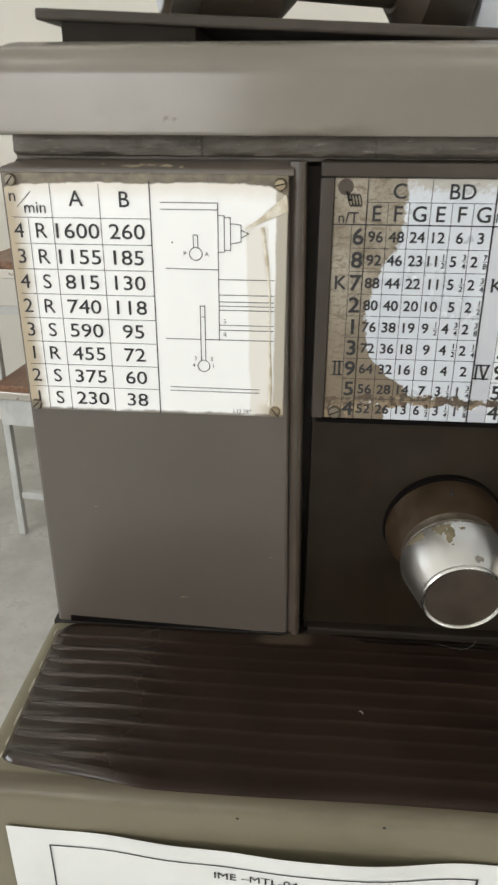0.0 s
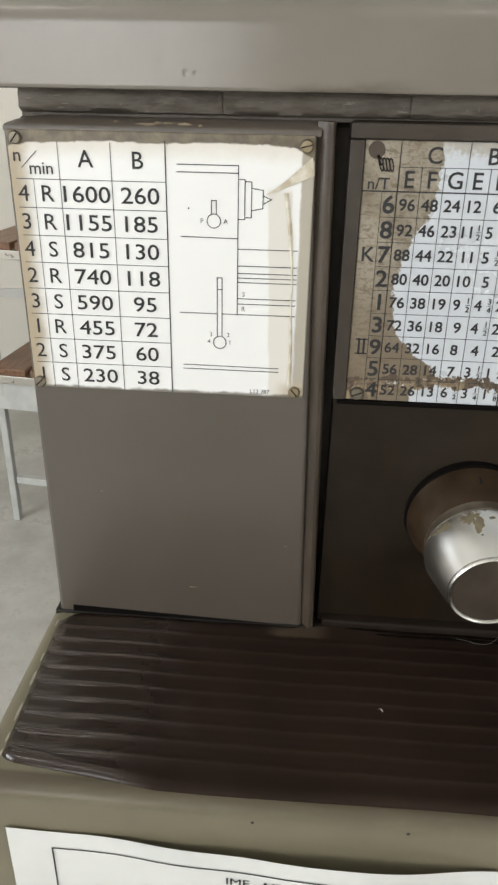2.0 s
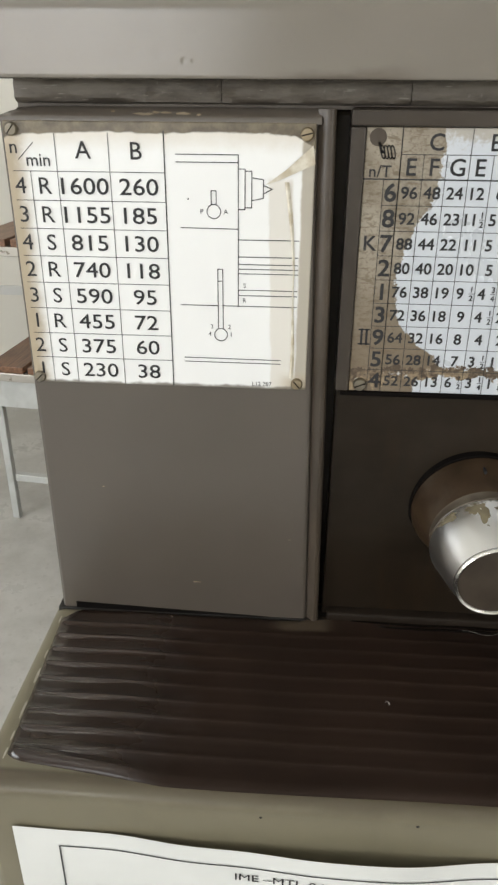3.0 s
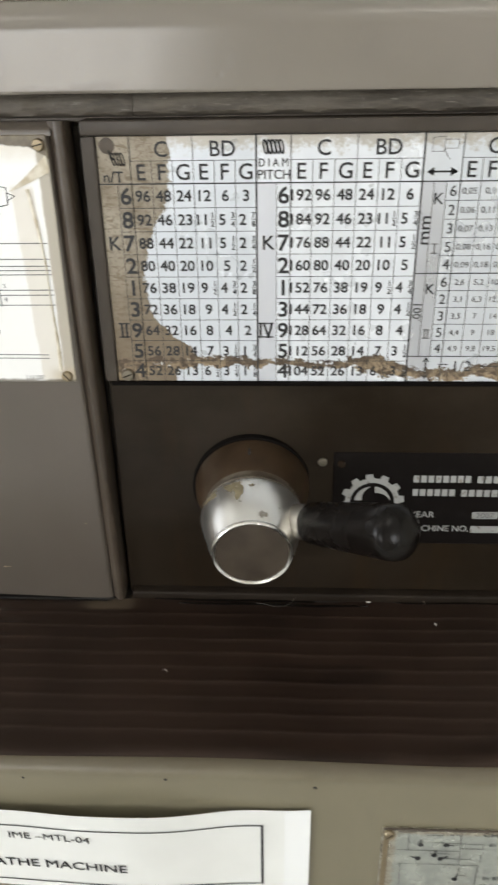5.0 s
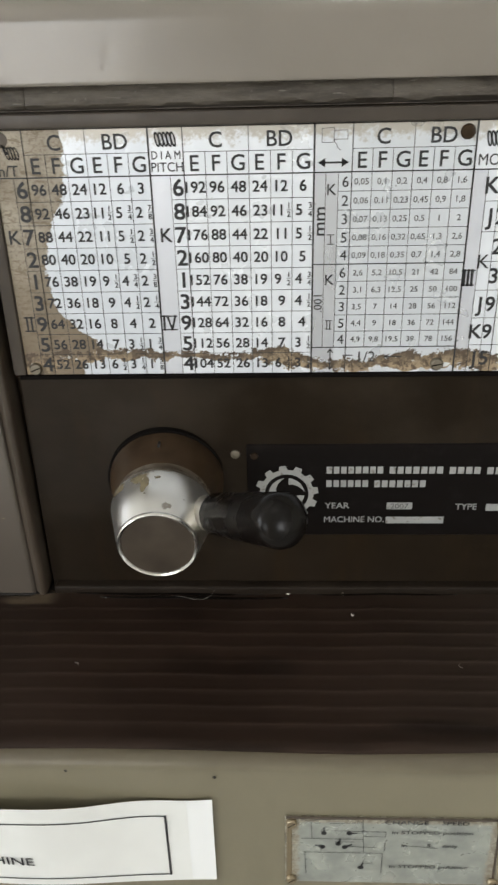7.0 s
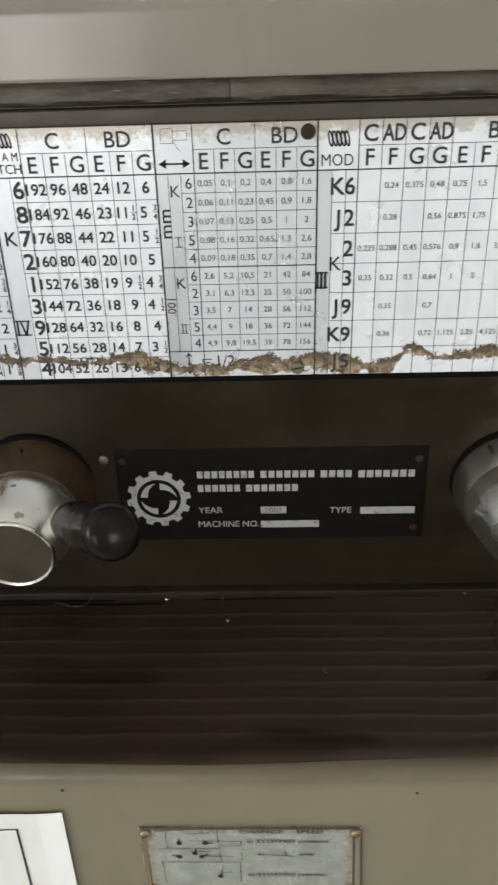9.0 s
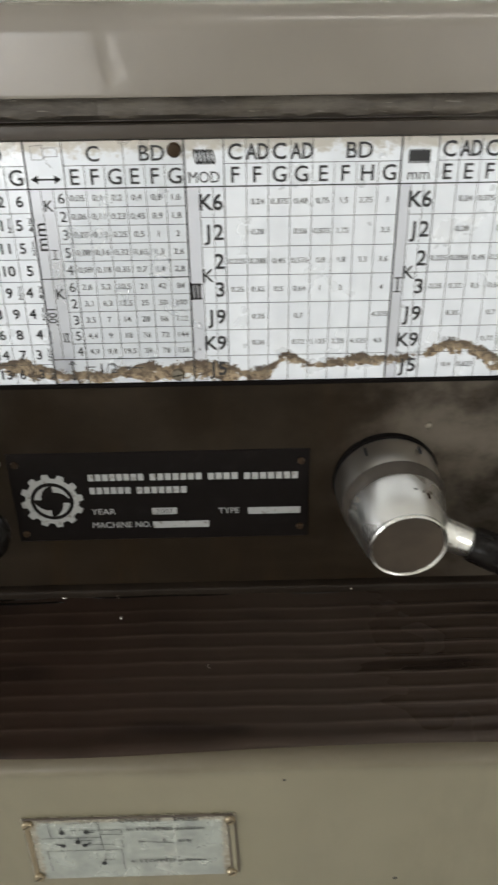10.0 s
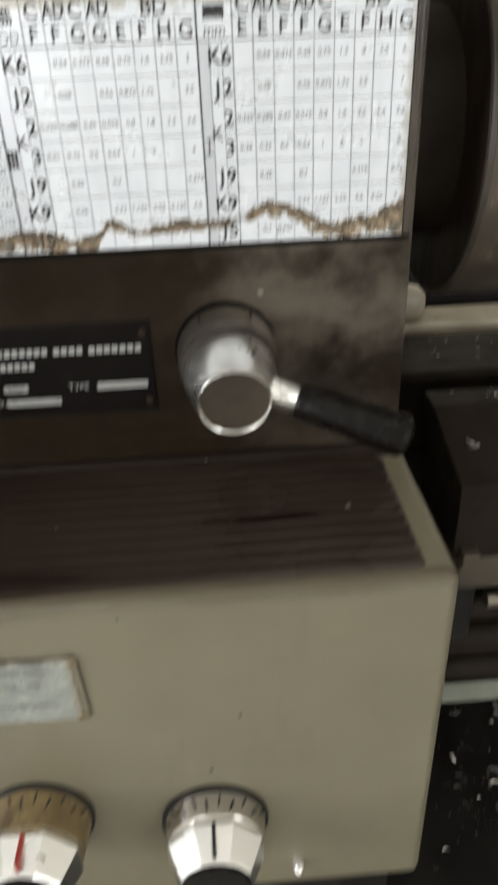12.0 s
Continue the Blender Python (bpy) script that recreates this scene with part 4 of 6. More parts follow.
def thread_chart():
    y = -0.0003
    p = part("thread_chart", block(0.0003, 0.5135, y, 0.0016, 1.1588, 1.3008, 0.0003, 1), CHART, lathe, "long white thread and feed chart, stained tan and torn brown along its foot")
    ink = y - 0.00025
    g, t, s = bmesh.new(), bmesh.new(), bmesh.new()
    TOP, H1, H2, FOOT = 1.3005, 1.2882, 1.2762, 1.1592
    B = (0.0005, 0.0880, 0.1790, 0.2662, 0.3860, 0.5132)
    C = (0.0184, 0.1070, 0.1998, 0.2880, 0.4064)
    stroke(g, [(B[0], H2), (B[-1], H2)], 0.0007, ink)
    for x in B[1:-1]:
        stroke(g, [(x, FOOT), (x, TOP)], 0.0010, ink)
    for k, x in enumerate(C):
        stroke(g, [(x, H1), (B[k + 1], H1)], 0.00032, ink)
        stroke(g, [(x, FOOT), (x, TOP)], 0.0005, ink)
    for k in (0, 1, 2):
        w = (B[k + 1] - C[k]) / 6
        stroke(g, [(C[k] + 3 * w, H1), (C[k] + 3 * w, TOP)], 0.00032, ink)
        write(t, "C", C[k] + 1.5 * w, 1.2942, 0.0080, ink, weight=0.010)
        write(t, "BD", C[k] + 4.42 * w, 1.2942, 0.0080, ink, weight=0.010)
        for i, ch in enumerate("EFGEFG"):
            stroke(g, [(C[k] + i * w, H2), (C[k] + i * w, H1)], 0.00032, ink)
            write(t, ch, C[k] + (i + 0.5) * w, 1.2823, 0.0083, ink, weight=0.010)
    for k, heads, letters in ((3, "C AD C AD", "FFGGEFHG"), (4, "C AD C AD C", "EEFFGEFHG")):
        n = len(letters)
        w = (B[k + 1] - C[k]) / n
        for i, hd in enumerate(heads.split()):
            write(t, hd, C[k] + (i + 0.5) * w, 1.2942, 0.0083, ink, "c", w * 0.97, 0.015)
            stroke(g, [(C[k] + (i + 1) * w, H1), (C[k] + (i + 1) * w, TOP)], 0.00032, ink)
        write(t, "BD", C[k] + (n - 1.9) * w, 1.2942, 0.0083, ink, weight=0.010)
        for i, ch in enumerate(letters):
            stroke(g, [(C[k] + i * w, H2), (C[k] + i * w, H1)], 0.00032, ink)
            write(t, ch, C[k] + (i + 0.5) * w, 1.2823, 0.0083, ink, weight=0.010)
    first = """96 48 24 12 6 3
92 46 23 11_1/2 5_3/4 2_7/8
88 44 22 11 5_1/2 2_3/4
80 40 20 10 5 2_1/2
76 38 19 9_1/2 4_3/4 2_3/8
72 36 18 9 4_1/2 2_1/4
64 32 16 8 4 2
56 28 14 7 3_1/2 1_3/4
52 26 13 6_1/2 3_1/4 1_5/8"""
    second = """192 96 48 24 12 6
184 92 46 23 11_1/2 5_3/4
176 88 44 22 11 5_1/2
160 80 40 20 10 5
152 76 38 19 9_1/2 4_3/4
144 72 36 18 9 4_1/2
128 64 32 16 8 4
112 56 28 14 7 3_1/2
104 52 26 13 6_1/2 3_1/4"""
    d = (H2 - FOOT) / 9
    for k, text in ((0, first), (1, second)):
        fill_table(g, t, ink, C[k], B[k + 1], 6, 9, H2, FOOT, text, 0.0060, 0.018, first=C[k] - 0.0078)
        stroke(g, [(C[k] - 0.0078, FOOT), (C[k] - 0.0078, H2)], 0.0003, ink)
        for j, ch in enumerate("687213954"):
            write(t, ch, C[k] - 0.0038, H2 - (j + 0.5) * d, 0.0090, ink, weight=0.019, wide=1.08)
        write(t, "K", C[k] - 0.0122, H2 - 2.5 * d, 0.0078, ink, weight=0.010)
    for x, n in ((0.0068, 2), (0.0930, 4)):
        z = H2 - 6.5 * d
        for e in (0.0042, -0.0042):
            stroke(g, [(x - 0.0030 - (n > 2) * 0.0012, z + e), (x + 0.0030 + (n > 2) * 0.0012, z + e)], 0.0008, ink)
        if n == 2:
            for e in (-0.0014, 0.0014):
                stroke(g, [(x + e, z - 0.0042), (x + e, z + 0.0042)], 0.0012, ink)
        else:
            stroke(g, [(x - 0.0032, z - 0.0042), (x - 0.0032, z + 0.0042)], 0.0013, ink)
            stroke(g, [(x - 0.0012, z + 0.0042), (x + 0.0014, z - 0.0042), (x + 0.0036, z + 0.0042)], 0.0013, ink)
    write(t, "n/T", 0.0085, 1.2800, 0.0058, ink, weight=0.006)
    write(t, "D I A M", 0.0975, 1.2868, 0.0042, ink, "c", 0.0160, 0.006)
    write(t, "PITCH", 0.0978, 1.2806, 0.0048, ink, "c", 0.0176, 0.006, wide=1.3)
    third = """0,05 0,1 0,2 0,4 0,8 1,6
0,06 0,11 0,23 0,45 0,9 1,8
0,07 0,13 0,25 0,5 1 2
0,08 0,16 0,32 0,65 1,3 2,6
0,09 0,18 0,35 0,7 1,4 2,8
2,6 5,2 10,5 21 42 84
3,1 6,3 12,5 25 50 100
3,5 7 14 28 56 112
4,4 9 18 36 72 144
4,9 9,8 19,5 39 78 156"""
    T3 = 1.1752
    fill_table(g, s, ink, C[2], B[3], 6, 10, H2, T3, third, 0.0033, 0.006, first=0.1925)
    d3 = (H2 - T3) / 10
    for j, ch in enumerate("6235462354"):
        write(t, ch, 0.1965, H2 - (j + 0.5) * d3, 0.0056, ink, weight=0.004)
    for x in (0.1855, 0.1925):
        stroke(g, [(x, T3), (x, H2)], 0.0003, ink)
    for z in (H2 - 5 * d3, T3):
        stroke(g, [(B[2], z), (B[3], z)], 0.0006, ink)
    write(t, "mm", 0.1822, H2 - 2.6 * d3, 0.0066, ink, turn=90, weight=0.012, wide=1.15)
    write(t, ".001", 0.1824, H2 - 7.3 * d3, 0.0048, ink, turn=90, weight=0.004)
    for row, ch in ((0.9, "K"), (5.9, "K")):
        write(t, ch, 0.1890, H2 - row * d3, 0.0060, ink, weight=0.003)
    for row, bars in ((3.6, (0,)), (8.6, (-0.0009, 0.0009))):
        z = H2 - row * d3
        for e in (0.0026, -0.0026):
            stroke(g, [(0.1872, z + e), (0.1908, z + e)], 0.0005, ink)
        for e in bars:
            stroke(g, [(0.189 + e, z - 0.0026), (0.189 + e, z + 0.0026)], 0.0006, ink)
    # arrows and the small tool pictures
    stroke(g, [(0.1905, 1.1615), (0.1905, 1.1735)], 0.0007, ink)
    for e in (1, -1):
        stroke(g, [(0.1890, 1.1675 + e * 0.0045), (0.1905, 1.1675 + e * 0.0065), (0.1920, 1.1675 + e * 0.0045)], 0.0007, ink)
    stroke(g, [(0.1985, 1.1700), (0.2040, 1.1700)], 0.0006, ink)
    write(t, "1/2", 0.2130, 1.1690, 0.0066, ink, weight=0.0)
    stroke(g, [(0.2240, 1.1690), (0.2340, 1.1690)], 0.0006, ink)
    stroke(g, [(0.2265, 1.1703), (0.2240, 1.1690), (0.2265, 1.1677)], 0.0006, ink)
    stroke(g, [(0.1820, 1.2812), (0.1970, 1.2812)], 0.0010, ink)
    for e in (1, -1):
        g.faces.new([g.verts.new((0.1895 + e * a, ink, 1.2812 + b)) for a, b in ((0.0085, 0), (0.0045, 0.0024), (0.0045, -0.0024))])
    stroke(s, [(0.1830, 1.2925), (0.1830, 1.2985), (0.1895, 1.2990), (0.1895, 1.2915), (0.1830, 1.2915), (0.1830, 1.2925)], 0.0003, ink)
    stroke(s, [(0.1895, 1.2975), (0.1970, 1.2975), (0.1970, 1.2930), (0.1895, 1.2930)], 0.0003, ink)
    stroke(s, [(0.1895, 1.2930), (0.1915, 1.2890), (0.1930, 1.2875)], 0.0003, ink)
    # coiled thread signs
    for x0, n, w, zc, hh in ((0.0080, 4, 0.0006, 1.2892, 0.0031), (0.0920, 5, 0.0008, 1.2948, 0.0035), (0.2718, 5, 0.0008, 1.2918, 0.0036)):
        for i in range(n):
            x = x0 + i * (0.0017 if x0 < 0.05 else 0.0022)
            loop = [(x + 0.0011 + 0.00095 * math.cos(a) - 0.0007 * math.sin(a), zc + hh * math.sin(a)) for a in [2 * math.pi * k / 14 for k in range(14)]]
            stroke(g, loop, w, ink, True)
    quad(g, 0.3900, 1.2880, 0.4020, 1.2935, ink)
    for i in range(7):
        quad(g, 0.3900 + i * 0.00175, 1.2868, 0.3912 + i * 0.00175, 1.2880, ink)
        quad(g, 0.3903 + i * 0.00175, 1.2935, 0.3913 + i * 0.00175, 1.2942, ink)
    knob = bmesh.new()
    disc(knob, 0.0062, 1.2962, 0.0043, ink)
    part("print_spot", knob, RIM, p, "dark brown round spot")
    stroke(g, [(0.0072, 1.2932), (0.0084, 1.2893), (0.0092, 1.2893)], 0.0013, ink)
    fourth = """- 0,24 0,375 0,48 0,75 1,5 2,75 3
- 0,28 - 0,56 0,875 1,75 - 3,5
0,225 0,288 0,45 0,576 0,9 1,8 3,3 3,6
0,25 0,32 0,5 0,64 1 2 - 4
- 0,35 - 0,7 - - - 4,375
- 0,36 - 0,72 1,125 2,25 4,125 4,5
- 0,4 - - - - - -"""
    fifth = """- 0,24 0,375 0,48 0,75 1,5 3 5,5 6
- 0,28 - 0,56 0,875 1,75 3,5 - 7
0,225 0,288 0,45 0,576 0,9 1,8 3,6 6,6 7,2
0,25 0,32 0,5 0,64 1 2 4 - 8
- 0,35 - 0,7 - - 4,375 - 8,75
- 0,36 - 0,72 1,125 2,25 4,5 8,25 9
- 0,4 0,625 - - - - - -"""
    d4 = (H2 - FOOT) / 7
    for k, n, text in ((3, 8, fourth), (4, 9, fifth)):
        fill_table(g, s, ink, C[k], B[k + 1], n, 7, H2, FOOT, text, 0.0030, 0.004, first=C[k] - 0.0138)
        for e in (0.0138, 0.0065):
            stroke(g, [(C[k] - e, FOOT), (C[k] - e, H2)], 0.0003, ink)
        for j, (a, b) in enumerate((("K", "6"), ("J", "2"), ("", "2"), ("", "3"), ("J", "9"), ("K", "9"), ("J", "5"))):
            z = H2 - (j + 0.5) * d4
            write(t, b, C[k] - 0.0040, z, 0.0088, ink, weight=0.016)
            if a:
                write(t, a, C[k] - 0.0106, z, 0.0088, ink, weight=0.016)
        write(t, "K", C[k] - 0.0108, H2 - 3 * d4, 0.0078, ink, weight=0.003)
        z = H2 - 3.5 * d4 + (0.001 if k == 4 else -0.001)
        x = C[k] - 0.0168 if k == 4 else C[k] - 0.0186
        for e in (0.0042, -0.0042):
            stroke(g, [(x - (0.0018 if k == 4 else 0.0036), z + e), (x + (0.0018 if k == 4 else 0.0036), z + e)], 0.0007, ink)
        for e in ((0.0,) if k == 4 else (-0.0022, 0.0, 0.0022)):
            stroke(g, [(x + e, z - 0.0042), (x + e, z + 0.0042)], 0.0009 if k == 4 else 0.0016, ink)
    write(t, "MOD", 0.2768, 1.2812, 0.0058, ink, "c", 0.017)
    write(t, "mm", 0.3962, 1.2812, 0.0058, ink, "c", 0.016)
    tagged(part("ruling", g, INK, p), kind="stuff")
    tagged(part("lettering", t, INK, p), kind="stuff")
    tagged(part("fine_print", s, GREYINK, p), kind="stuff")
    for x, z, a in ((0.0066, 1.1630, 0.4), (0.2610, 1.2955, 1.0), (0.2560, 1.1640, 0.2), (0.5092, 1.2965, 0.1), (0.5080, 1.1640, 0.9)):
        slotted_screw(x, y, z, 0.0040, a, p, SCREW if z < 1.2 else DIAL)


thread_chart()


def maker_plate():
    y = 0.0005
    p = part("maker_plate", block(0.1375, 0.3405, y, 0.002, 1.0385, 1.1085, 0.0004, 1), NAMEBLACK, lathe, "black maker's plate with silver print and a cogwheel sign")
    ink = y - 0.00025
    b, t = bmesh.new(), bmesh.new()
    cx, cz, n = 0.1640, 1.0715, 12
    outer = []
    for i in range(n):
        a = 2 * math.pi * (i + 0.25) / n
        st = 2 * math.pi / n
        for f, r in ((-0.30, 0.0183), (-0.20, 0.0214), (0.20, 0.0214), (0.30, 0.0183)):
            outer.append((a + f * st, r))
    ov = [b.verts.new((cx + r * math.cos(a), ink, cz + r * math.sin(a))) for a, r in outer]
    iv = [b.verts.new((cx + 0.0148 * math.cos(a), ink, cz + 0.0148 * math.sin(a))) for a, r in outer]
    for i in range(len(ov)):
        j = (i + 1) % len(ov)
        b.faces.new((ov[i], ov[j], iv[j], iv[i]))
    for k in range(4):
        a0 = math.pi / 2 * k + 0.10
        pts = [(0.0121, a0 + i * 1.36 / 8) for i in range(9)] + [(0.0072, a0 + 1.30), (0.0082, a0 + 0.95), (0.0096, a0 + 0.55), (0.0112, a0 + 0.20)]
        b.faces.new([b.verts.new((cx + r * math.cos(a), ink, cz + r * math.sin(a))) for r, a in pts])
    part("cogwheel_sign", b, SILVER, p, "silver cogwheel sign")
    # the maker's name stays a row of plain bars
    for a0, a1, z, count in ((0.1905, 0.2290, 1.0895, 8), (0.2322, 0.2685, 1.0893, 7), (0.2716, 0.2930, 1.0890, 4), (0.2962, 0.3340, 1.0887, 7), (0.1905, 0.2195, 1.0792, 6), (0.2226, 0.2578, 1.0790, 7)):
        bars = bmesh.new()
        step = (a1 - a0) / count
        for k in range(count):
            quad(bars, a0 + k * step, z - 0.0026, a0 + (k + 0.76) * step, z + 0.0026, ink)
        part("print_bar", bars, SILVER, p)
    for a0, a1, z, h in ((0.2318, 0.2490, 1.0618, 0.0027), (0.2985, 0.3348, 1.0606, 0.0027), (0.2318, 0.2710, 1.0506, 0.0027)):
        bars = bmesh.new()
        quad(bars, a0, z - h, a1, z + h, ink)
        part("stamped_field", bars, SILVER, p)
    yr = bmesh.new()
    write(yr, "2007", 0.2404, 1.0618, 0.0038, ink - 0.0002, "c", 0, 0.0, wide=1.1)
    tagged(part("stamped_year", yr, GREYINK, p), kind="stuff")
    write(t, "YEAR", 0.1900, 1.0622, 0.0046, ink, "l", 0, 0.010, wide=1.05)
    write(t, "TYPE", 0.2780, 1.0612, 0.0046, ink, "l", 0, 0.010, wide=1.0)
    write(t, "MACHINE NO.", 0.1897, 1.0512, 0.0046, ink, "l", 0.0408, 0.010)
    tagged(part("lettering", t, SILVER, p), kind="stuff")
    for x, z in ((0.1425, 1.1003), (0.3348, 1.0995), (0.1425, 1.0450), (0.3348, 1.0470)):
        part("rivet", turned([(0, 0.0026), (0.001, 0.0024), (0.0016, 0)], outward(x, y, z), 14), DIAL, p, "", 40)


maker_plate()


def selector(cx, cz, root, tip, dial, label, marks, fat, g0):
    """A tapered knob with a lever; tip is the middle of the grip's end."""
    foot, nose = (cx - 0.0025, 0.0030, cz + 0.0040), (cx, -0.0660, cz - 0.0045)
    wide = 0.0352 if dial is PALE_DIAL else 0.0386
    neck = 0.0336 if dial is PALE_DIAL else 0.0306
    flare = 0.0314 if dial is PALE_DIAL else 0.0327
    k = part("selector_knob", turned([(-0.006, wide + 0.0014), (0.0012, wide + 0.0014), (0.0018, wide + 0.0004), (0.0018, 0)], along(foot, nose), 64), DARK, lathe, label, 35)
    m = along(foot, nose)
    part("dial", turned([(0.0016, wide), (0.0075 if neck < 0.033 else 0.024, wide - 0.001), (0.026, neck), (0.026, 0.0)], m, 64), dial, k, "", 35)
    part("collar", turned([(0.0250, neck + 0.0004), (0.0262, neck + 0.0002), (0.0335, flare - 0.0001), (0.0345, flare - 0.0007), (0.0345, 0.0)], m, 64), COLLAR if neck > 0.033 else LIT_STAINED, k, "", 35)
    part("cone", turned([(0.0340, flare - 0.0009), (0.0352, flare), (0.037, flare), (0.060, 0.0266), (0.0655, 0.0243), (0.0675, 0.0238), (0.0680, 0.0228), (0.0668, 0.0222), (0.0668, 0)], m, 64), CHROME, k, "worn chromed cone", 30)
    part("cap_ring", turned([(0.0660, 0.0246), (0.0678, 0.0246), (0.0686, 0.0238), (0.0680, 0.0226), (0.0660, 0.0226)], m, 64), BRIGHT, k, "bright cap rim", 50)
    part("cap", turned([(0.0660, 0.0226), (0.0674, 0.0224), (0.0676, 0.0)], m, 48), CAP, k, "dark brown cap disc", 35)
    root = Vector(root)
    tip = Vector(tip)
    d = (tip - root).normalized()
    full = (tip - root).length
    lm = along(root, tip)
    stout, end = (0.0118, 0.0152) if dial is PALE_DIAL else (0.0128, 0.0147)
    neckr = 0.0100 if dial is PALE_DIAL else 0.0108
    part("lever", turned([(0.0, 0.0108 * fat), (g0 * 0.6, neckr), (g0 - 0.003, neckr), (g0 - 0.0015, neckr - 0.001), (g0 + 0.004, neckr - 0.001)], lm, 32), CHROME if dial is PALE_DIAL else STEEL, k, "", 35)
    prof = [(g0, 0.0), (g0, (stout - 0.0013) * fat), (g0 + 0.002, stout * fat)]
    L = full - g0
    for i in range(1, 9):
        f = i / 8
        prof.append((g0 + 0.002 + (L - 0.010) * f, (stout + (end - stout) * f) * fat))
    for i in range(1, 7):
        a = math.pi / 2 * i / 6
        prof.append((full - 0.008 + 0.008 * math.sin(a), end * fat * math.cos(a) if i < 6 else 0.0))
    part("grip", turned(prof, lm, 40), GRIP, k, "black plastic lever grip", 40)
    for a in marks:
        b = bmesh.new()
        ca = radians(a)
        r = 0.0362
        p = Vector((cx - 0.002 + r * math.cos(ca), -0.011, cz + 0.0025 + r * math.sin(ca)))
        block(p.x - 0.0006, p.x + 0.0006, -0.016, -0.008, p.z - 0.0010, p.z + 0.0010, bm=b)
        part("index_mark", b, INK, k)
    return k, foot, nose, flare


def cone_blots(k, foot, nose, flare, blots, name, material, seed, label):
    """Thin ragged patches lying on a knob's cone: how far along it, angle from the top, half length, half angle."""
    axis = (Vector(nose) - Vector(foot)).normalized()
    up = (Vector((0, 0, 1)) - axis * axis.z).normalized()
    side = Vector((-1, 0, 0))
    side = (side - axis * axis.dot(side)).normalized()
    b = bmesh.new()
    for s, a, hs, ha in blots:
        mid, outer = None, []
        for i in range(28):
            q = 2 * math.pi * i / 28
            w = 0.78 + 0.75 * noise.noise(Vector((math.cos(q) * 1.7, math.sin(q) * 1.7, seed + s * 900 + a)))
            outer.append((max(0.0356, s + hs * w * math.sin(q)), radians(a + ha * w * math.cos(q))))
        for j in range(3):
            f = (1.0, 0.6, 0.0)[j]
            ring_ = []
            for t, g in outer:
                t, g = s + (t - s) * f, radians(a) + (g - radians(a)) * f
                rad = flare - max(0.0, t - 0.037) * (flare - 0.0266) / 0.023 + (0.00005 if j == 0 else 0.00022)
                ring_.append(b.verts.new(Vector(foot) + axis * t + (up * math.cos(g) + side * math.sin(g)) * rad))
            if mid:
                for i in range(28):
                    b.faces.new((mid[i], mid[(i + 1) % 28], ring_[(i + 1) % 28], ring_[i]))
            mid = ring_
    bmesh.ops.remove_doubles(b, verts=b.verts, dist=0.000002)
    bmesh.ops.recalc_face_normals(b, faces=b.faces)
    part(name, b, material, k, label, 60)


greasy = selector(0.0858, 1.0772, (0.1040, -0.0300, 1.0760), (0.1640, -0.1215, 1.1262), DIAL, "greasy chromed selector knob with a black lever", (92,), 1.0, 0.036)
pale = selector(0.3955, 1.0780, (0.4040, -0.0450, 1.0790), (0.5110, -0.0715, 1.0425), PALE_DIAL, "chromed selector knob with a pale dial and black lever", (62, 120), 0.98, 0.036)
cone_blots(*greasy, ((0.0445, 15, 0.0062, 8), (0.0400, 22, 0.0040, 10), (0.0368, 52, 0.0034, 16), (0.0410, 0, 0.0012, 5), (0.0520, 14, 0.0007, 1.5)), "glue_patch", GLUE, 3.0, "tan patch of old glue")
cone_blots(*pale, ((0.0475, -12, 0.0009, 3), (0.0480, -23, 0.0012, 2.4), (0.0500, -30, 0.0026, 3.6), (0.0470, -33, 0.0012, 3)), "chip_mark", DIAL, 7.0, "small dark chips in the chrome")


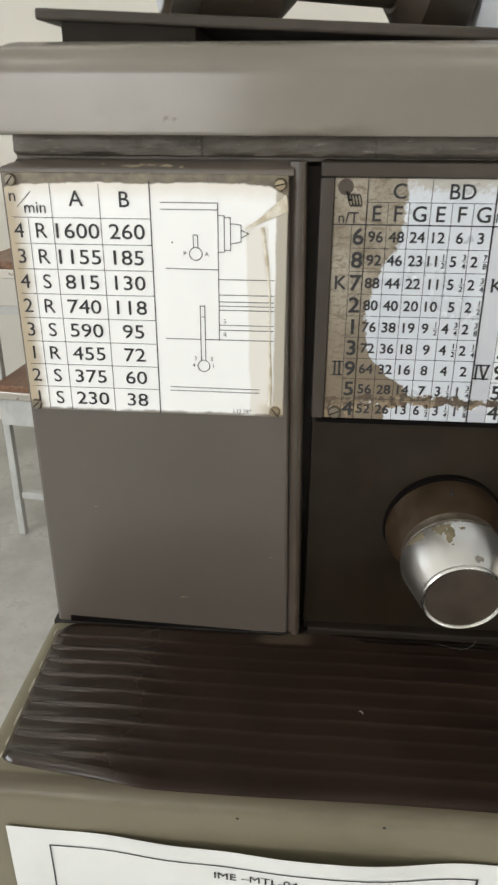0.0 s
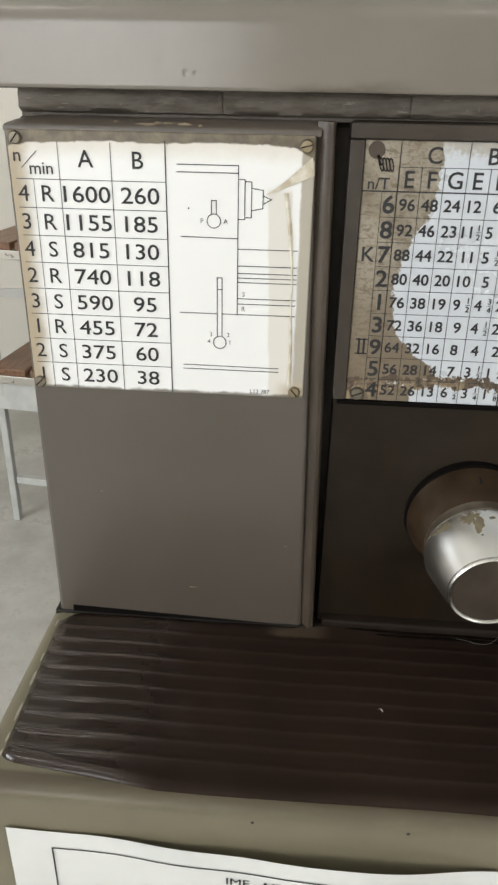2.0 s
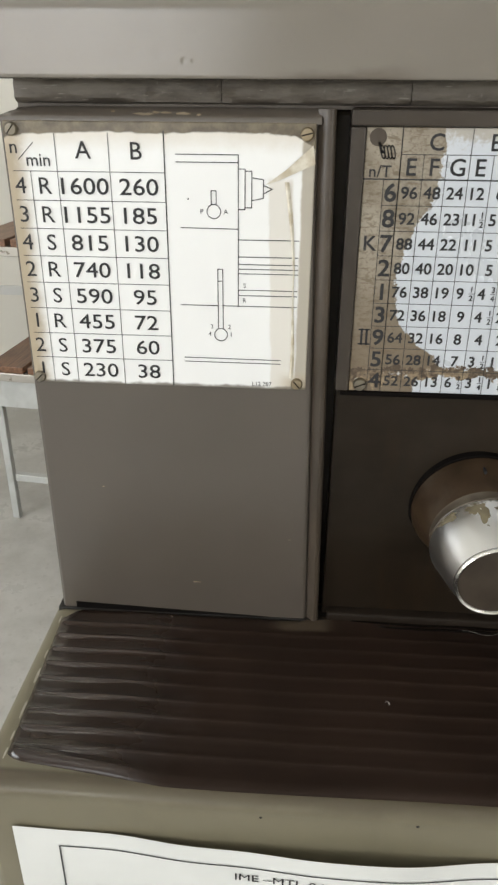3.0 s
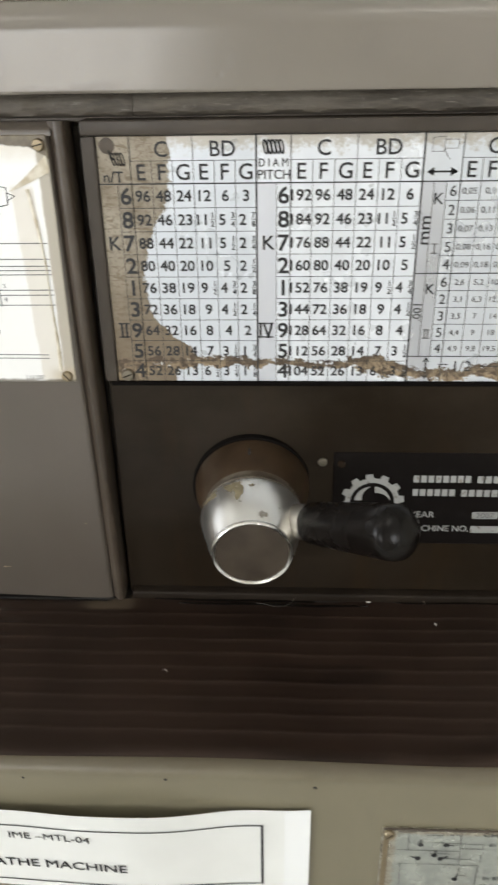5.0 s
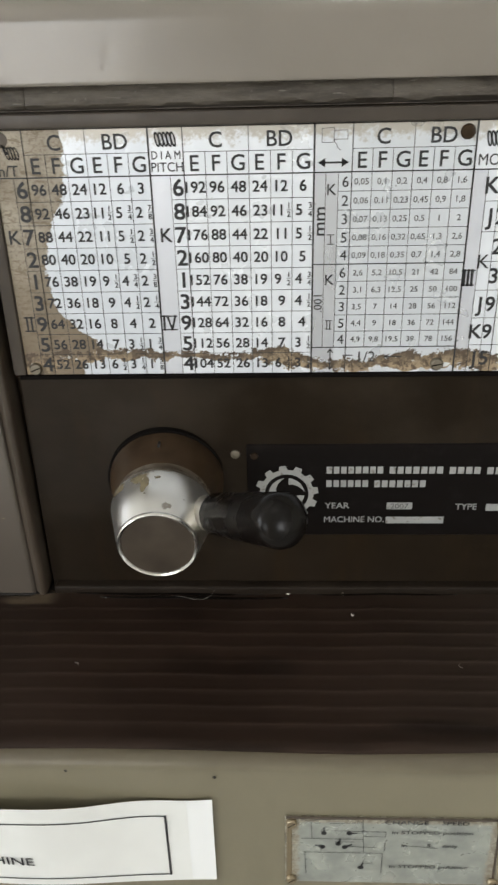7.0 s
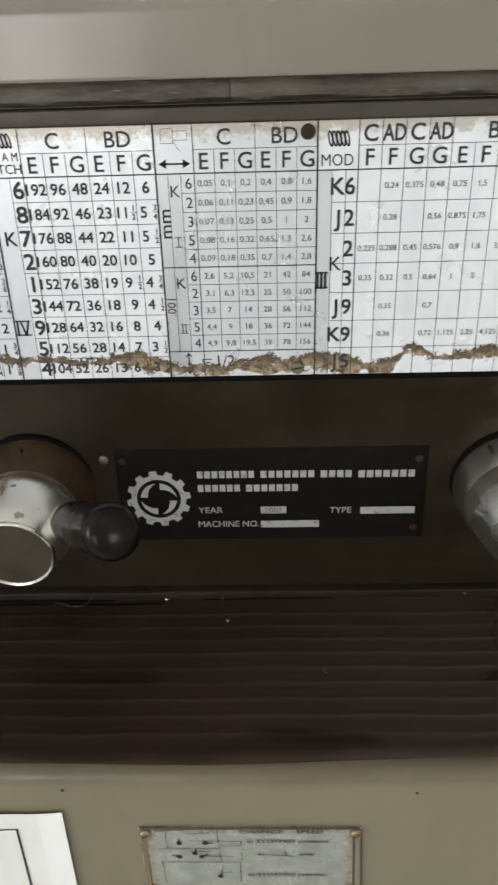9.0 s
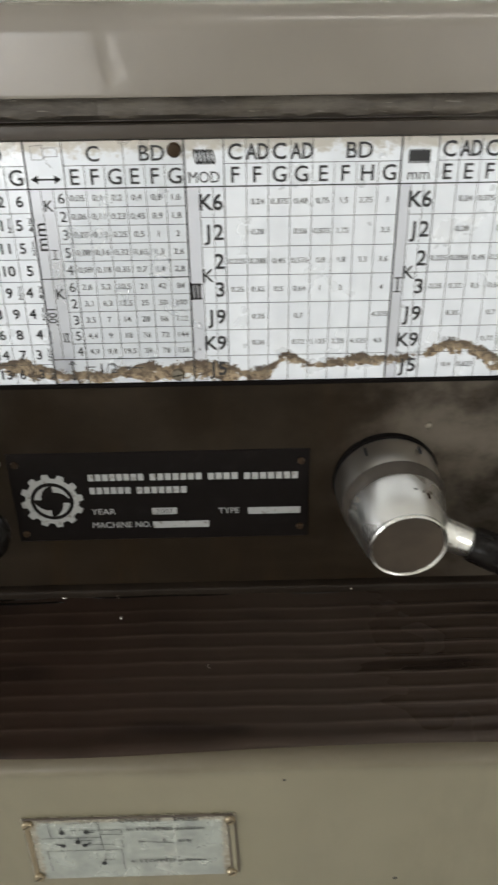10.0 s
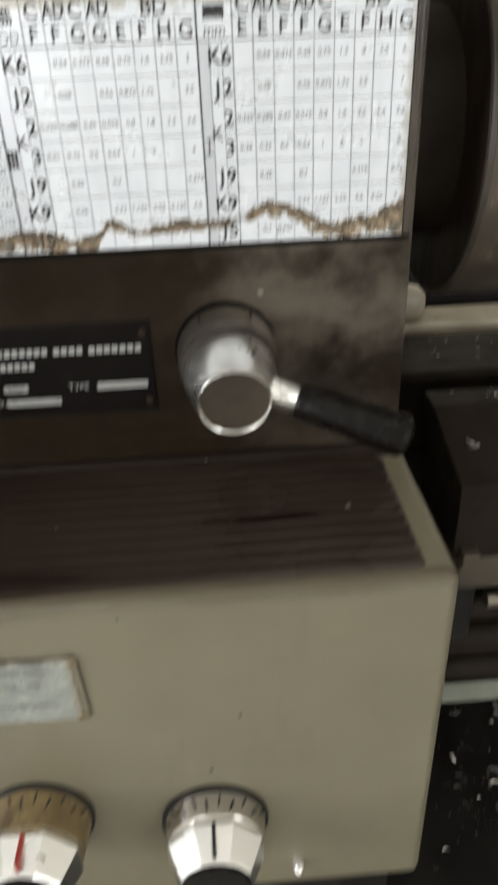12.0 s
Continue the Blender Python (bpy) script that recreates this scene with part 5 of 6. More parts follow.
# ---- gearbox below, with its ribbed mat ----
def gearbox():
    cb = block(-0.1932, 0.5272, -0.1490, 0.20, 0.665, 0.9905, 0.0085, 4)
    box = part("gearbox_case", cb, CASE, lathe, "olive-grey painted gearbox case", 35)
    x0, x1, y1, z = -0.1846, 0.5075, -0.0012, 0.9904
    bm = bmesh.new()
    ends = (0.0, 0.0006, 0.0014, 0.0025, 0.0040)
    xs = [x0 + d for d in ends] + [x0 + 0.004 + (x1 - x0 - 0.008) * i / 130 for i in range(1, 130)] + [x1 - d for d in ends[::-1]]
    grid = []
    for x in xs:
        f = (x - x0) / (x1 - x0)
        e = min(x - x0, x1 - x)
        hem = math.sin(min(1.0, e / 0.004) * math.pi / 2)
        left = min(1, max(0, (-0.060 - x) / 0.09))
        worn = 0.13 + 0.87 * max(left * left * (3 - 2 * left), 0.12 * min(1, max(0, (x - 0.03) / 0.05)), 0.38 * min(1, max(0, (x - 0.30) / 0.10)))
        back = y1 - 0.0070 * min(1.0, max(0.0, (-0.014 - x) / 0.006)) - (0.014 * (1 - min(1, e / 0.014)) ** 2)
        front = -0.1422 + 0.0085 * min(1, max(0, (-0.095 - x) / 0.085)) + 0.003 * min(1, max(0, (x - 0.20) / 0.2)) + 0.0008 * math.sin(x * 23) + 0.004 * (1 - min(1, e / 0.008)) ** 2
        prof = [(back, 0.0), (back, 0.0014), (back - 0.002, 0.0024), (back - 0.006, 0.0022)]
        for k in range(9):
            c = -0.0220 - 0.0127 * k
            wear = worn * (0.30 + 0.55 * min(1, max(0, noise.noise(Vector((x * 9, k * 1.7, 5.0))) + 0.5)))
            prof += [(c + 0.0045, 0.0022), (c + 0.0016, 0.0022)]
            prof += [(c + 0.0013 * math.cos(q), 0.0022 + 0.0013 * wear * math.sin(q)) for q in (0.5, 1.0, 1.57, 2.1, 2.6, 3.0)]
            prof += [(c - 0.0019, 0.0020), (c - 0.0050, 0.0021)]
        prof += [(front + 0.009, 0.0021), (front + 0.0060, 0.0022 + 0.0016 * worn), (front + 0.0035, 0.0021 + 0.0017 * worn), (front + 0.0012, 0.0016), (front, 0.0004), (front - 0.0002, -0.0010)]
        skew = 0.036 * (1 - min(1, f * 3))
        low = 0.0004 * math.sin(x * 31) + 0.0003 * math.sin(x * 87)
        grid.append([bm.verts.new((x - (yy + 0.007) * skew, yy, z + (hh * hem + low if hh > 0.0005 else hh))) for yy, hh in prof])
    for a, b in zip(grid, grid[1:]):
        for i in range(len(a) - 1):
            bm.faces.new((a[i + 1], b[i + 1], b[i], a[i]))
    for line in (grid[0][::-1], grid[-1]):
        bm.faces.new(line)
    bmesh.ops.recalc_face_normals(bm, faces=bm.faces[:])
    part("ribbed_mat", bm, RUBBER, lathe, "dark brown ribbed rubber mat on the ledge", 60)
    lip = bmesh.new()
    rows_ = []
    for i in range(91):
        x = 0.002 + 0.508 * i / 90
        h = 0.0009 + 0.0003 * noise.noise(Vector((x * 14, 1.0, 2.0)))
        h *= min(1.0, 0.25 + max(0.0, 1.0 + 1.6 * noise.noise(Vector((x * 7, 4.0, 0.5)))))
        rows_.append([lip.verts.new((x, -0.0030 + 0.0011 * math.cos(a), z + 0.0020 + h * math.sin(a))) for a in (0.0, 0.5, 1.0, 1.57, 2.1, 2.6, 3.14)])
    for a, b in zip(rows_, rows_[1:]):
        for i in range(6):
            lip.faces.new((a[i], a[i + 1], b[i + 1], b[i]))
    bmesh.ops.recalc_face_normals(lip, faces=lip.faces[:])
    part("joint_lip", lip, LIP, lathe, "shiny oily edge of the mat's upturned back", 60)
    pool = bmesh.new()
    for x0_, x1_, ya, yb, seed in ((0.012, 0.128, -0.0048, -0.0088, 1.0), (0.030, 0.165, -0.0096, -0.0130, 5.0), (0.185, 0.285, -0.0050, -0.0082, 9.0)):
        last = None
        for i in range(49):
            f = i / 48
            x = x0_ + (x1_ - x0_) * f
            thin = math.sin(math.pi * f) ** 0.35
            mid, half = (ya + yb) / 2, (ya - yb) / 2 * thin
            up_ = mid + half * (0.8 + 0.4 * noise.noise(Vector((x * 60, seed, 0))))
            dn_ = mid - half * (0.8 + 0.5 * noise.noise(Vector((x * 45, seed, 3.0))))
            lift = z + 0.0027 + 0.0004 * math.sin(x * 31) + 0.0003 * math.sin(x * 87)
            row = [pool.verts.new((x, yy, lift - d)) for yy, d in ((up_ + 0.0002, 0.0012), (up_, 0.0001), (mid, 0.0), (dn_, 0.0001), (dn_ - 0.0002, 0.0012))]
            if last:
                for k in range(4):
                    pool.faces.new((last[k], last[k + 1], row[k + 1], row[k]))
            last = row
    bmesh.ops.recalc_face_normals(pool, faces=pool.faces[:])
    part("oil_streak", pool, OIL, lathe, "black streaks of oil along the mat's back", 60)
    part("seat_strip", block(-0.19, 0.515, -0.0072, 0.010, 0.985, 0.9925, 0.001), BLACKP, lathe, "thin black joint strip")
    for cx, cz, r in ((0.1225, 0.9780, 0.0012), (0.0400, 0.9815, 0.0010), (0.3150, 0.9750, 0.0010), (0.3860, 0.8800, 0.0014), (0.3630, 0.8237, 0.0017), (-0.0400, 0.9800, 0.0009)):
        chip = bmesh.new()
        disc(chip, cx, cz, r, -0.14925, 9)
        part("paint_chip", chip, BLACKP, box)
    scuff = random.Random(4)
    for sy in (-0.018, -0.052, -0.071, -0.098, -0.117, -0.129):
        chip = bmesh.new()
        ln, wd = scuff.uniform(0.003, 0.008), scuff.uniform(0.0005, 0.0011)
        sx = -0.1857 - (sy + 0.007) * 0.036
        chip.faces.new([chip.verts.new((sx + wd * math.cos(q) * scuff.uniform(0.6, 1.0), sy + ln * math.sin(q), 0.99062)) for q in [2 * math.pi * k / 9 for k in range(9)]])
        part("paint_chip", chip, SCUFF, box)
    # change speed plate
    y = -0.1502
    p = part("change_plate", block(0.1595, 0.2850, y, -0.1488, 0.8905, 0.9480, 0.0004, 1), CHANGE, lathe, "scuffed white change speed plate with four corner screws")
    ink = y - 0.00025
    g, t = bmesh.new(), bmesh.new()
    w = 0.00035
    for pts in ([(0.1690, 0.9455), (0.2035, 0.9475)], [(0.1850, 0.9430), (0.2035, 0.9440)], [(0.2035, 0.9478), (0.2050, 0.9180)], [(0.1745, 0.9440), (0.1750, 0.9300)],
                [(0.1690, 0.9300), (0.2045, 0.9300)], [(0.1700, 0.9180), (0.2160, 0.9180), (0.2160, 0.8990)], [(0.1880, 0.9370), (0.2170, 0.9365), (0.2170, 0.9325), (0.2050, 0.9325)],
                [(0.2170, 0.9270), (0.2170, 0.9200)], [(0.1960, 0.9235), (0.2120, 0.9230)], [(0.1880, 0.9275), (0.1990, 0.9275)], [(0.2060, 0.9085), (0.2110, 0.9085)], [(0.2040, 0.9050), (0.2062, 0.9150)],
                [(0.1710, 0.9180), (0.1720, 0.8990)], [(0.2270, 0.9252), (0.2470, 0.9232)]):
        stroke(g, pts, w, ink)
    for x, z, a in ((0.1818, 0.9348, 90), (0.1962, 0.9350, 0), (0.1812, 0.9228, 160), (0.1903, 0.9258, 80), (0.1940, 0.9230, 30), (0.2040, 0.9050, 75)):
        disc(g, x, z, 0.0017, ink, 12)
        stroke(g, [(x, z), (x + 0.0042 * math.cos(radians(a)), z + 0.0042 * math.sin(radians(a)))], 0.0009, ink)
    write(t, "CHANGE", 0.2160, 0.9448, 0.0030, ink, "l", 0, 0.016, wide=1.42)
    write(t, "SPEED", 0.2480, 0.9448, 0.0030, ink, "l", 0, 0.016, wide=1.35)
    write(t, "in STOPPED position", 0.2205, 0.9365, 0.0027, ink, "l", 0, 0.014, wide=1.38)
    write(t, "in", 0.2265, 0.9252, 0.0026, ink, "l", 0, 0.012, wide=1.35)
    write(t, "S", 0.2410, 0.9256, 0.0026, ink, "l", 0, 0.012, wide=1.35)
    write(t, "only", 0.2500, 0.9252, 0.0026, ink, "l", 0, 0.012, wide=1.35)
    write(t, "in STOPPED position", 0.2205, 0.9065, 0.0027, ink, "l", 0, 0.014, wide=1.38)
    tagged(part("ruling", g, INK, p), kind="stuff")
    tagged(part("lettering", t, INK, p), kind="stuff")
    p.matrix_basis = Matrix.Translation((0.0018, 0, 0))
    part("rim", block(0.1605, 0.1635, y - 0.0008, y + 0.0004, 0.8930, 0.9460, 0.0004, 1), BRASSY, p, "tarnished bent rim")
    part("rim", block(0.1600, 0.2835, y - 0.0006, y + 0.0004, 0.9466, 0.9484, 0.0004, 1), RIM, p, "dark grimy upper rim")
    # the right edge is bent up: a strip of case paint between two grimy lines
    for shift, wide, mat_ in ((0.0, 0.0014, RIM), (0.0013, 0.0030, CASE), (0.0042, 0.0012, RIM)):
        bent = block(0.2795 + shift, 0.2795 + shift + wide, y - 0.0012 + abs(shift - 0.002) * 0.3, y + 0.0006, 0.8925, 0.9420, 0.0003, 1)
        for v in bent.verts:
            v.co.x += (0.9420 - v.co.z) * 0.035 + 0.0008 * math.sin((v.co.z - 0.8925) * 63)
        part("bent_edge", bent, mat_, p)
    for x, z in ((0.1632, 0.9440), (0.1632, 0.8945), (0.2815, 0.9440), (0.2815, 0.8945)):
        slotted_screw(x, y - 0.0006, z, 0.0032, 0.7, p, BRASSY)


gearbox()


def feed_knob(cx, cz, line, label, long=0.0):
    """A feed selector with a figured dial, a fluted chrome cone and a pointer line."""
    m = outward(cx, -0.1490, cz)
    k = part("feed_knob", turned([(0, 0.0400), (0.003, 0.0400), (0.004, 0.0390), (0.004, 0)], m, 64), BLACKP, lathe, label, 35)
    part("dial", turned([(0.0035, 0.0375), (0.020 + long, 0.0352), (0.021 + long, 0.0340), (0.021 + long, 0)], m, 64), PALE_DIAL if line is INK else YELLOW_DIAL, k, "", 35)
    for i in range(10):
        b = bmesh.new()
        a = math.pi * (0.14 + 0.72 * i / 9)
        r = 0.0366
        x, z = cx + r * math.cos(a), cz + r * math.sin(a)
        add(b, block(-0.0007, 0.0007, -0.004, 0.004, -0.0005, 0.0007), Matrix.Translation((x, -0.1590 - 0.003 * (i % 2), z)) @ Euler((radians(7), 0, a - math.pi / 2)).to_matrix().to_4x4())
        part("dial_mark", b, INK, k)
    part("cone", turned([(0.0205 + long, 0.0350), (0.026 + long, 0.0368), (0.047 + long, 0.0268), (0.049 + long, 0.0250), (0.049 + long, 0)], m @ Matrix.Rotation(math.pi / 8, 4, 'X'), 8), CHROME, k, "bright faceted chrome cone")
    part("pointer", block(cx - 0.0013, cx + 0.0013, -0.1950 - long, -0.1740 - long, cz + 0.0262, cz + 0.0350), line, k)
    part("cap", turned([(0.0490 + long, 0.0245), (0.052 + long, 0.0235), (0.054 + long, 0.0)], m, 40), GRIP, k, "", 35)


feed_knob(0.2350, 0.7860, RED, "chromed feed selector with red pointer line", 0.009)
feed_knob(0.3625, 0.7665, INK, "chromed feed selector with black pointer line")
part("bright_stud", turned([(0, 0.0055), (0.006, 0.005), (0.010, 0.003), (0.012, 0)], outward(0.425, -0.149, 0.700), 20), BRIGHT, lathe, "small bright stud on the case", 40)


# ---- spindle, chuck, bed and apron ----
def chuck():
    cy, cz, xf, R = 0.1527, 1.2049, 0.5725, 0.1358
    m = along((xf, cy, cz), (1.5, cy, cz))
    part("spindle_flange", turned([(-0.058, 0.078), (-0.040, 0.078), (-0.036, 0.0855), (0.002, 0.0855)], m, 72), APRON, lathe, "", 35)
    c = part("chuck", turned([(0.0, 0.0), (0.0, R - 0.004), (0.0012, R - 0.0012), (0.004, R), (0.085, R), (0.089, R - 0.003), (0.089, 0.0)], m, 96), CHUCKM, lathe, "large dark oily steel three-jaw chuck", 30)
    # the headstock's shade is put into this face's darker steel
    part("back_face", turned([(-0.0006, 0.05), (-0.0006, R - 0.0042), (0.0010, R - 0.0030)], m, 96), SHADED_STEEL, c, "back of the chuck, darkened for the headstock's shade", 30)
    for turn, out, r in ((86, 0.1235, 0.0056), (115, 0.1222, 0.0092)):
        hb = bmesh.new()
        a = math.radians(turn)
        q = Vector((xf, cy + out * math.cos(a), cz + out * math.sin(a)))
        turned([(-0.002, r), (0.0014, r), (0.0014, 0.0)], along(q, q - Vector((1, 0, 0))), 20, hb)
        part("bolt_hole", hb, DARK, c)
    part("worn_rim", turned([(0.0004, R - 0.0018), (0.0034, R + 0.0003), (0.0042, R + 0.0003), (0.0042, R - 0.002)], m, 96), COLLAR, c, "rubbed bright chuck edge", 40)
    for k in range(3):
        kb = bmesh.new()
        a = math.radians(120 * k + 146)
        d = Vector((0, math.cos(a), math.sin(a)))
        q = Vector((xf + 0.027, cy, cz)) + d * (R - 0.0008)
        turned([(0, 0.016), (0.0012, 0.016), (0.0014, 0.011), (0.0008, 0.0)], along(q, q + d), 24, kb)
        part("key_socket", kb, DARK, c)
    for k in range(3):
        jb = bmesh.new()
        a = math.radians(120 * k + 90)
        one = block(xf + 0.088, xf + 0.13, -0.018, 0.018, 0.045, 0.124, 0.003)
        add(jb, one, Matrix.Translation((0, cy, cz)) @ Matrix.Rotation(a - math.pi / 2, 4, 'X'))
        part("jaw", jb, STEEL, c, "", 30)


chuck()


def bed():
    part("rear_guard", block(0.5205, 1.4, 0.425, 0.431, 0.70, 1.000, 0.002), BLACKP, lathe, "black oily sheet guard behind the bed")
    part("rear_way", block(0.5205, 2.2, 0.325, 0.385, 0.890, 0.9600, 0.003), CREAMW, lathe, "pale flat rear bed way")
    part("way_stop", block(0.560, 0.640, 0.330, 0.372, 0.9602, 1.000, 0.014, 3), CREAMW, lathe, "pale grey block at the head of the rear way", 40)
    part("front_way", block(0.5205, 2.2, 0.190, 0.300, 0.870, 0.960, 0.010, 4), APRON, lathe, "", 40)
    part("bed_core", block(0.5175, 2.2, 0.086, 0.300, 0.660, 0.868, 0.003), BLACKP, lathe)
    part("bed_leg", block(0.5175, 2.2, 0.150, 0.300, 0.520, 0.660, 0.003), BLACKP, lathe)
    s = part("saddle", block(0.5735, 1.05, -0.012, 0.090, 0.8875, 0.9395, 0.001), APRON, lathe, "dark painted saddle front")
    wedge = bmesh.new()
    pts = ((-0.012, 0.9590), (0.078, 0.985), (0.105, 0.985), (0.105, 0.940), (-0.012, 0.940))
    a = [wedge.verts.new((0.5737, y, z)) for y, z in pts]
    b = [wedge.verts.new((1.05, y, z)) for y, z in pts]
    wedge.faces.new(a[::-1])
    wedge.faces.new(b)
    for i in range(5):
        wedge.faces.new((a[i], a[(i + 1) % 5], b[(i + 1) % 5], b[i]))
    bmesh.ops.recalc_face_normals(wedge, faces=wedge.faces[:])
    part("saddle_top", wedge, APRON, s)
    part("apron_strip", block(0.5800, 1.05, -0.0135, 0.05, 0.852, 0.8855, 0.002), BEIGEP, lathe, "beige painted strip under the saddle")
    part("stop_block", block(0.5790, 0.5930, -0.022, -0.010, 0.881, 0.896, 0.001), BEIGEP, lathe, "small square stop")
    for y, z, r in ((0.020, 0.800, 0.015), (0.024, 0.757, 0.019), (0.026, 0.712, 0.017)):
        part("feed_rod", turned([(0, r), (1.66, r)], along((0.515, y, z), (2.0, y, z)), 28), APRON, lathe, "", 40)
    part("rod_bearing", block(0.575, 0.602, -0.005, 0.06, 0.78, 0.852, 0.003), BLACKP, lathe)
    part("shaft_end", turned([(0, 0.0075), (0.5, 0.0075)], along((0.612, -0.004, 0.829), (2.0, -0.004, 0.829)), 24), SCREW, lathe, "short bright shaft", 40)
    part("tray_beam", block(0.52, 2.2, 0.030, 0.058, 0.649, 0.683, 0.004), PALEG, lathe, "pale green-grey tray rail")
    part("chip_tray", block(-0.25, 2.2, -0.28, 0.50, 0.50, 0.520, 0.003), BLACKP, lathe, "black oily chip tray full of shavings")
    part("stand", block(-0.16, 0.48, -0.10, 0.36, 0.0, 0.50, 0.006), OLIVE, lathe)
    part("stand", block(1.60, 2.15, -0.10, 0.36, 0.0, 0.50, 0.006), OLIVE, lathe)
    part("front_bed_wall", block(0.5170, 2.2, 0.058, 0.085, 0.650, 0.86, 0.002), BLACKP, lathe)
    part("gearbox_foot", block(-0.17, 0.505, -0.135, 0.18, 0.52, 0.665), BLACKP, lathe)


bed()

# ---- loose things ----
rnd = random.Random(21)
sb = bmesh.new()
for sx, sy in ((0.660, 0.122), (0.655, 0.120), (0.652, 0.055), (0.638, 0.039), (0.633, 0.027), (0.646, 0.026), (0.6735, 0.025), (0.696, 0.092), (0.634, 0.052), (0.672, 0.011), (0.624, 0.011), (0.699, 0.064), (0.705, 0.116)):
    arcs(sb, lambda: (sx, sy, 0.522), 1, rnd, 0.0105)
arcs(sb, lambda: (rnd.gauss(0.645, 0.02), rnd.gauss(0.02, 0.03), 0.521), 45, rnd, 0.0022)
arcs(sb, lambda: (rnd.uniform(0.55, 0.80), rnd.uniform(-0.26, 0.10), 0.521), 26, rnd, 0.0055)
solid("metal_shavings", sb, STEEL, "bright curled steel shavings lying in the black tray", "shavings", kind="stuff")
cb = bmesh.new()
arcs(cb, lambda: (rnd.uniform(0.585, 0.75), rnd.uniform(0.08, 0.10), 0.9865), 10, rnd, 0.004)
arcs(cb, lambda: (rnd.uniform(0.55, 0.75), rnd.uniform(0.20, 0.29), 0.9605), 22, rnd, 0.003)
arcs(cb, lambda: (0.5960, 0.030, 0.9725), 2, rnd, 0.008)
for px, py in ((0.1650, -0.0105), (0.2030, -0.0105), (0.2085, -0.0310), (0.2715, -0.0790), (0.4690, -0.0760), (0.4710, -0.0740), (0.3720, -0.0080), (0.0300, -0.0800)):
    arcs(cb, lambda: (px, py, 0.9955 if py > -0.02 else 0.9935), 2, rnd, 0.0020)
solid("stray_chips", cb, STEEL, "tiny bright steel chips lying on the mat and saddle", "shavings", kind="stuff")


def loose_thread():
    """A fine hair curling on the joint strip."""
    bm = bmesh.new()
    pts = [Vector((0.086 + 0.026 * f + 0.002 * math.sin(f * 9), -0.0115 - 0.004 * math.sin(f * 3.0), 0.9943 + 0.0008 * math.sin(f * 5) + 0.0065 * max(0, f - 0.72) / 0.28)) for f in [i / 24 for i in range(25)]]
    last = None
    for p, q in zip(pts, pts[1:] + [pts[-1] * 2 - pts[-2]]):
        d = (q - p).normalized()
        u = d.cross(Vector((0, 0, 1))).normalized() * 0.00011
        w = d.cross(u).normalized() * 0.00011
        ring_ = [bm.verts.new(p + o) for o in (u, w, -u, -w)]
        if last:
            for i in range(4):
                bm.faces.new((last[i], last[(i + 1) % 4], ring_[(i + 1) % 4], ring_[i]))
        last = ring_
    solid("loose_thread", bm, HAIR, "thin pale hair curling beside the rubber mat", "thread")


loose_thread()


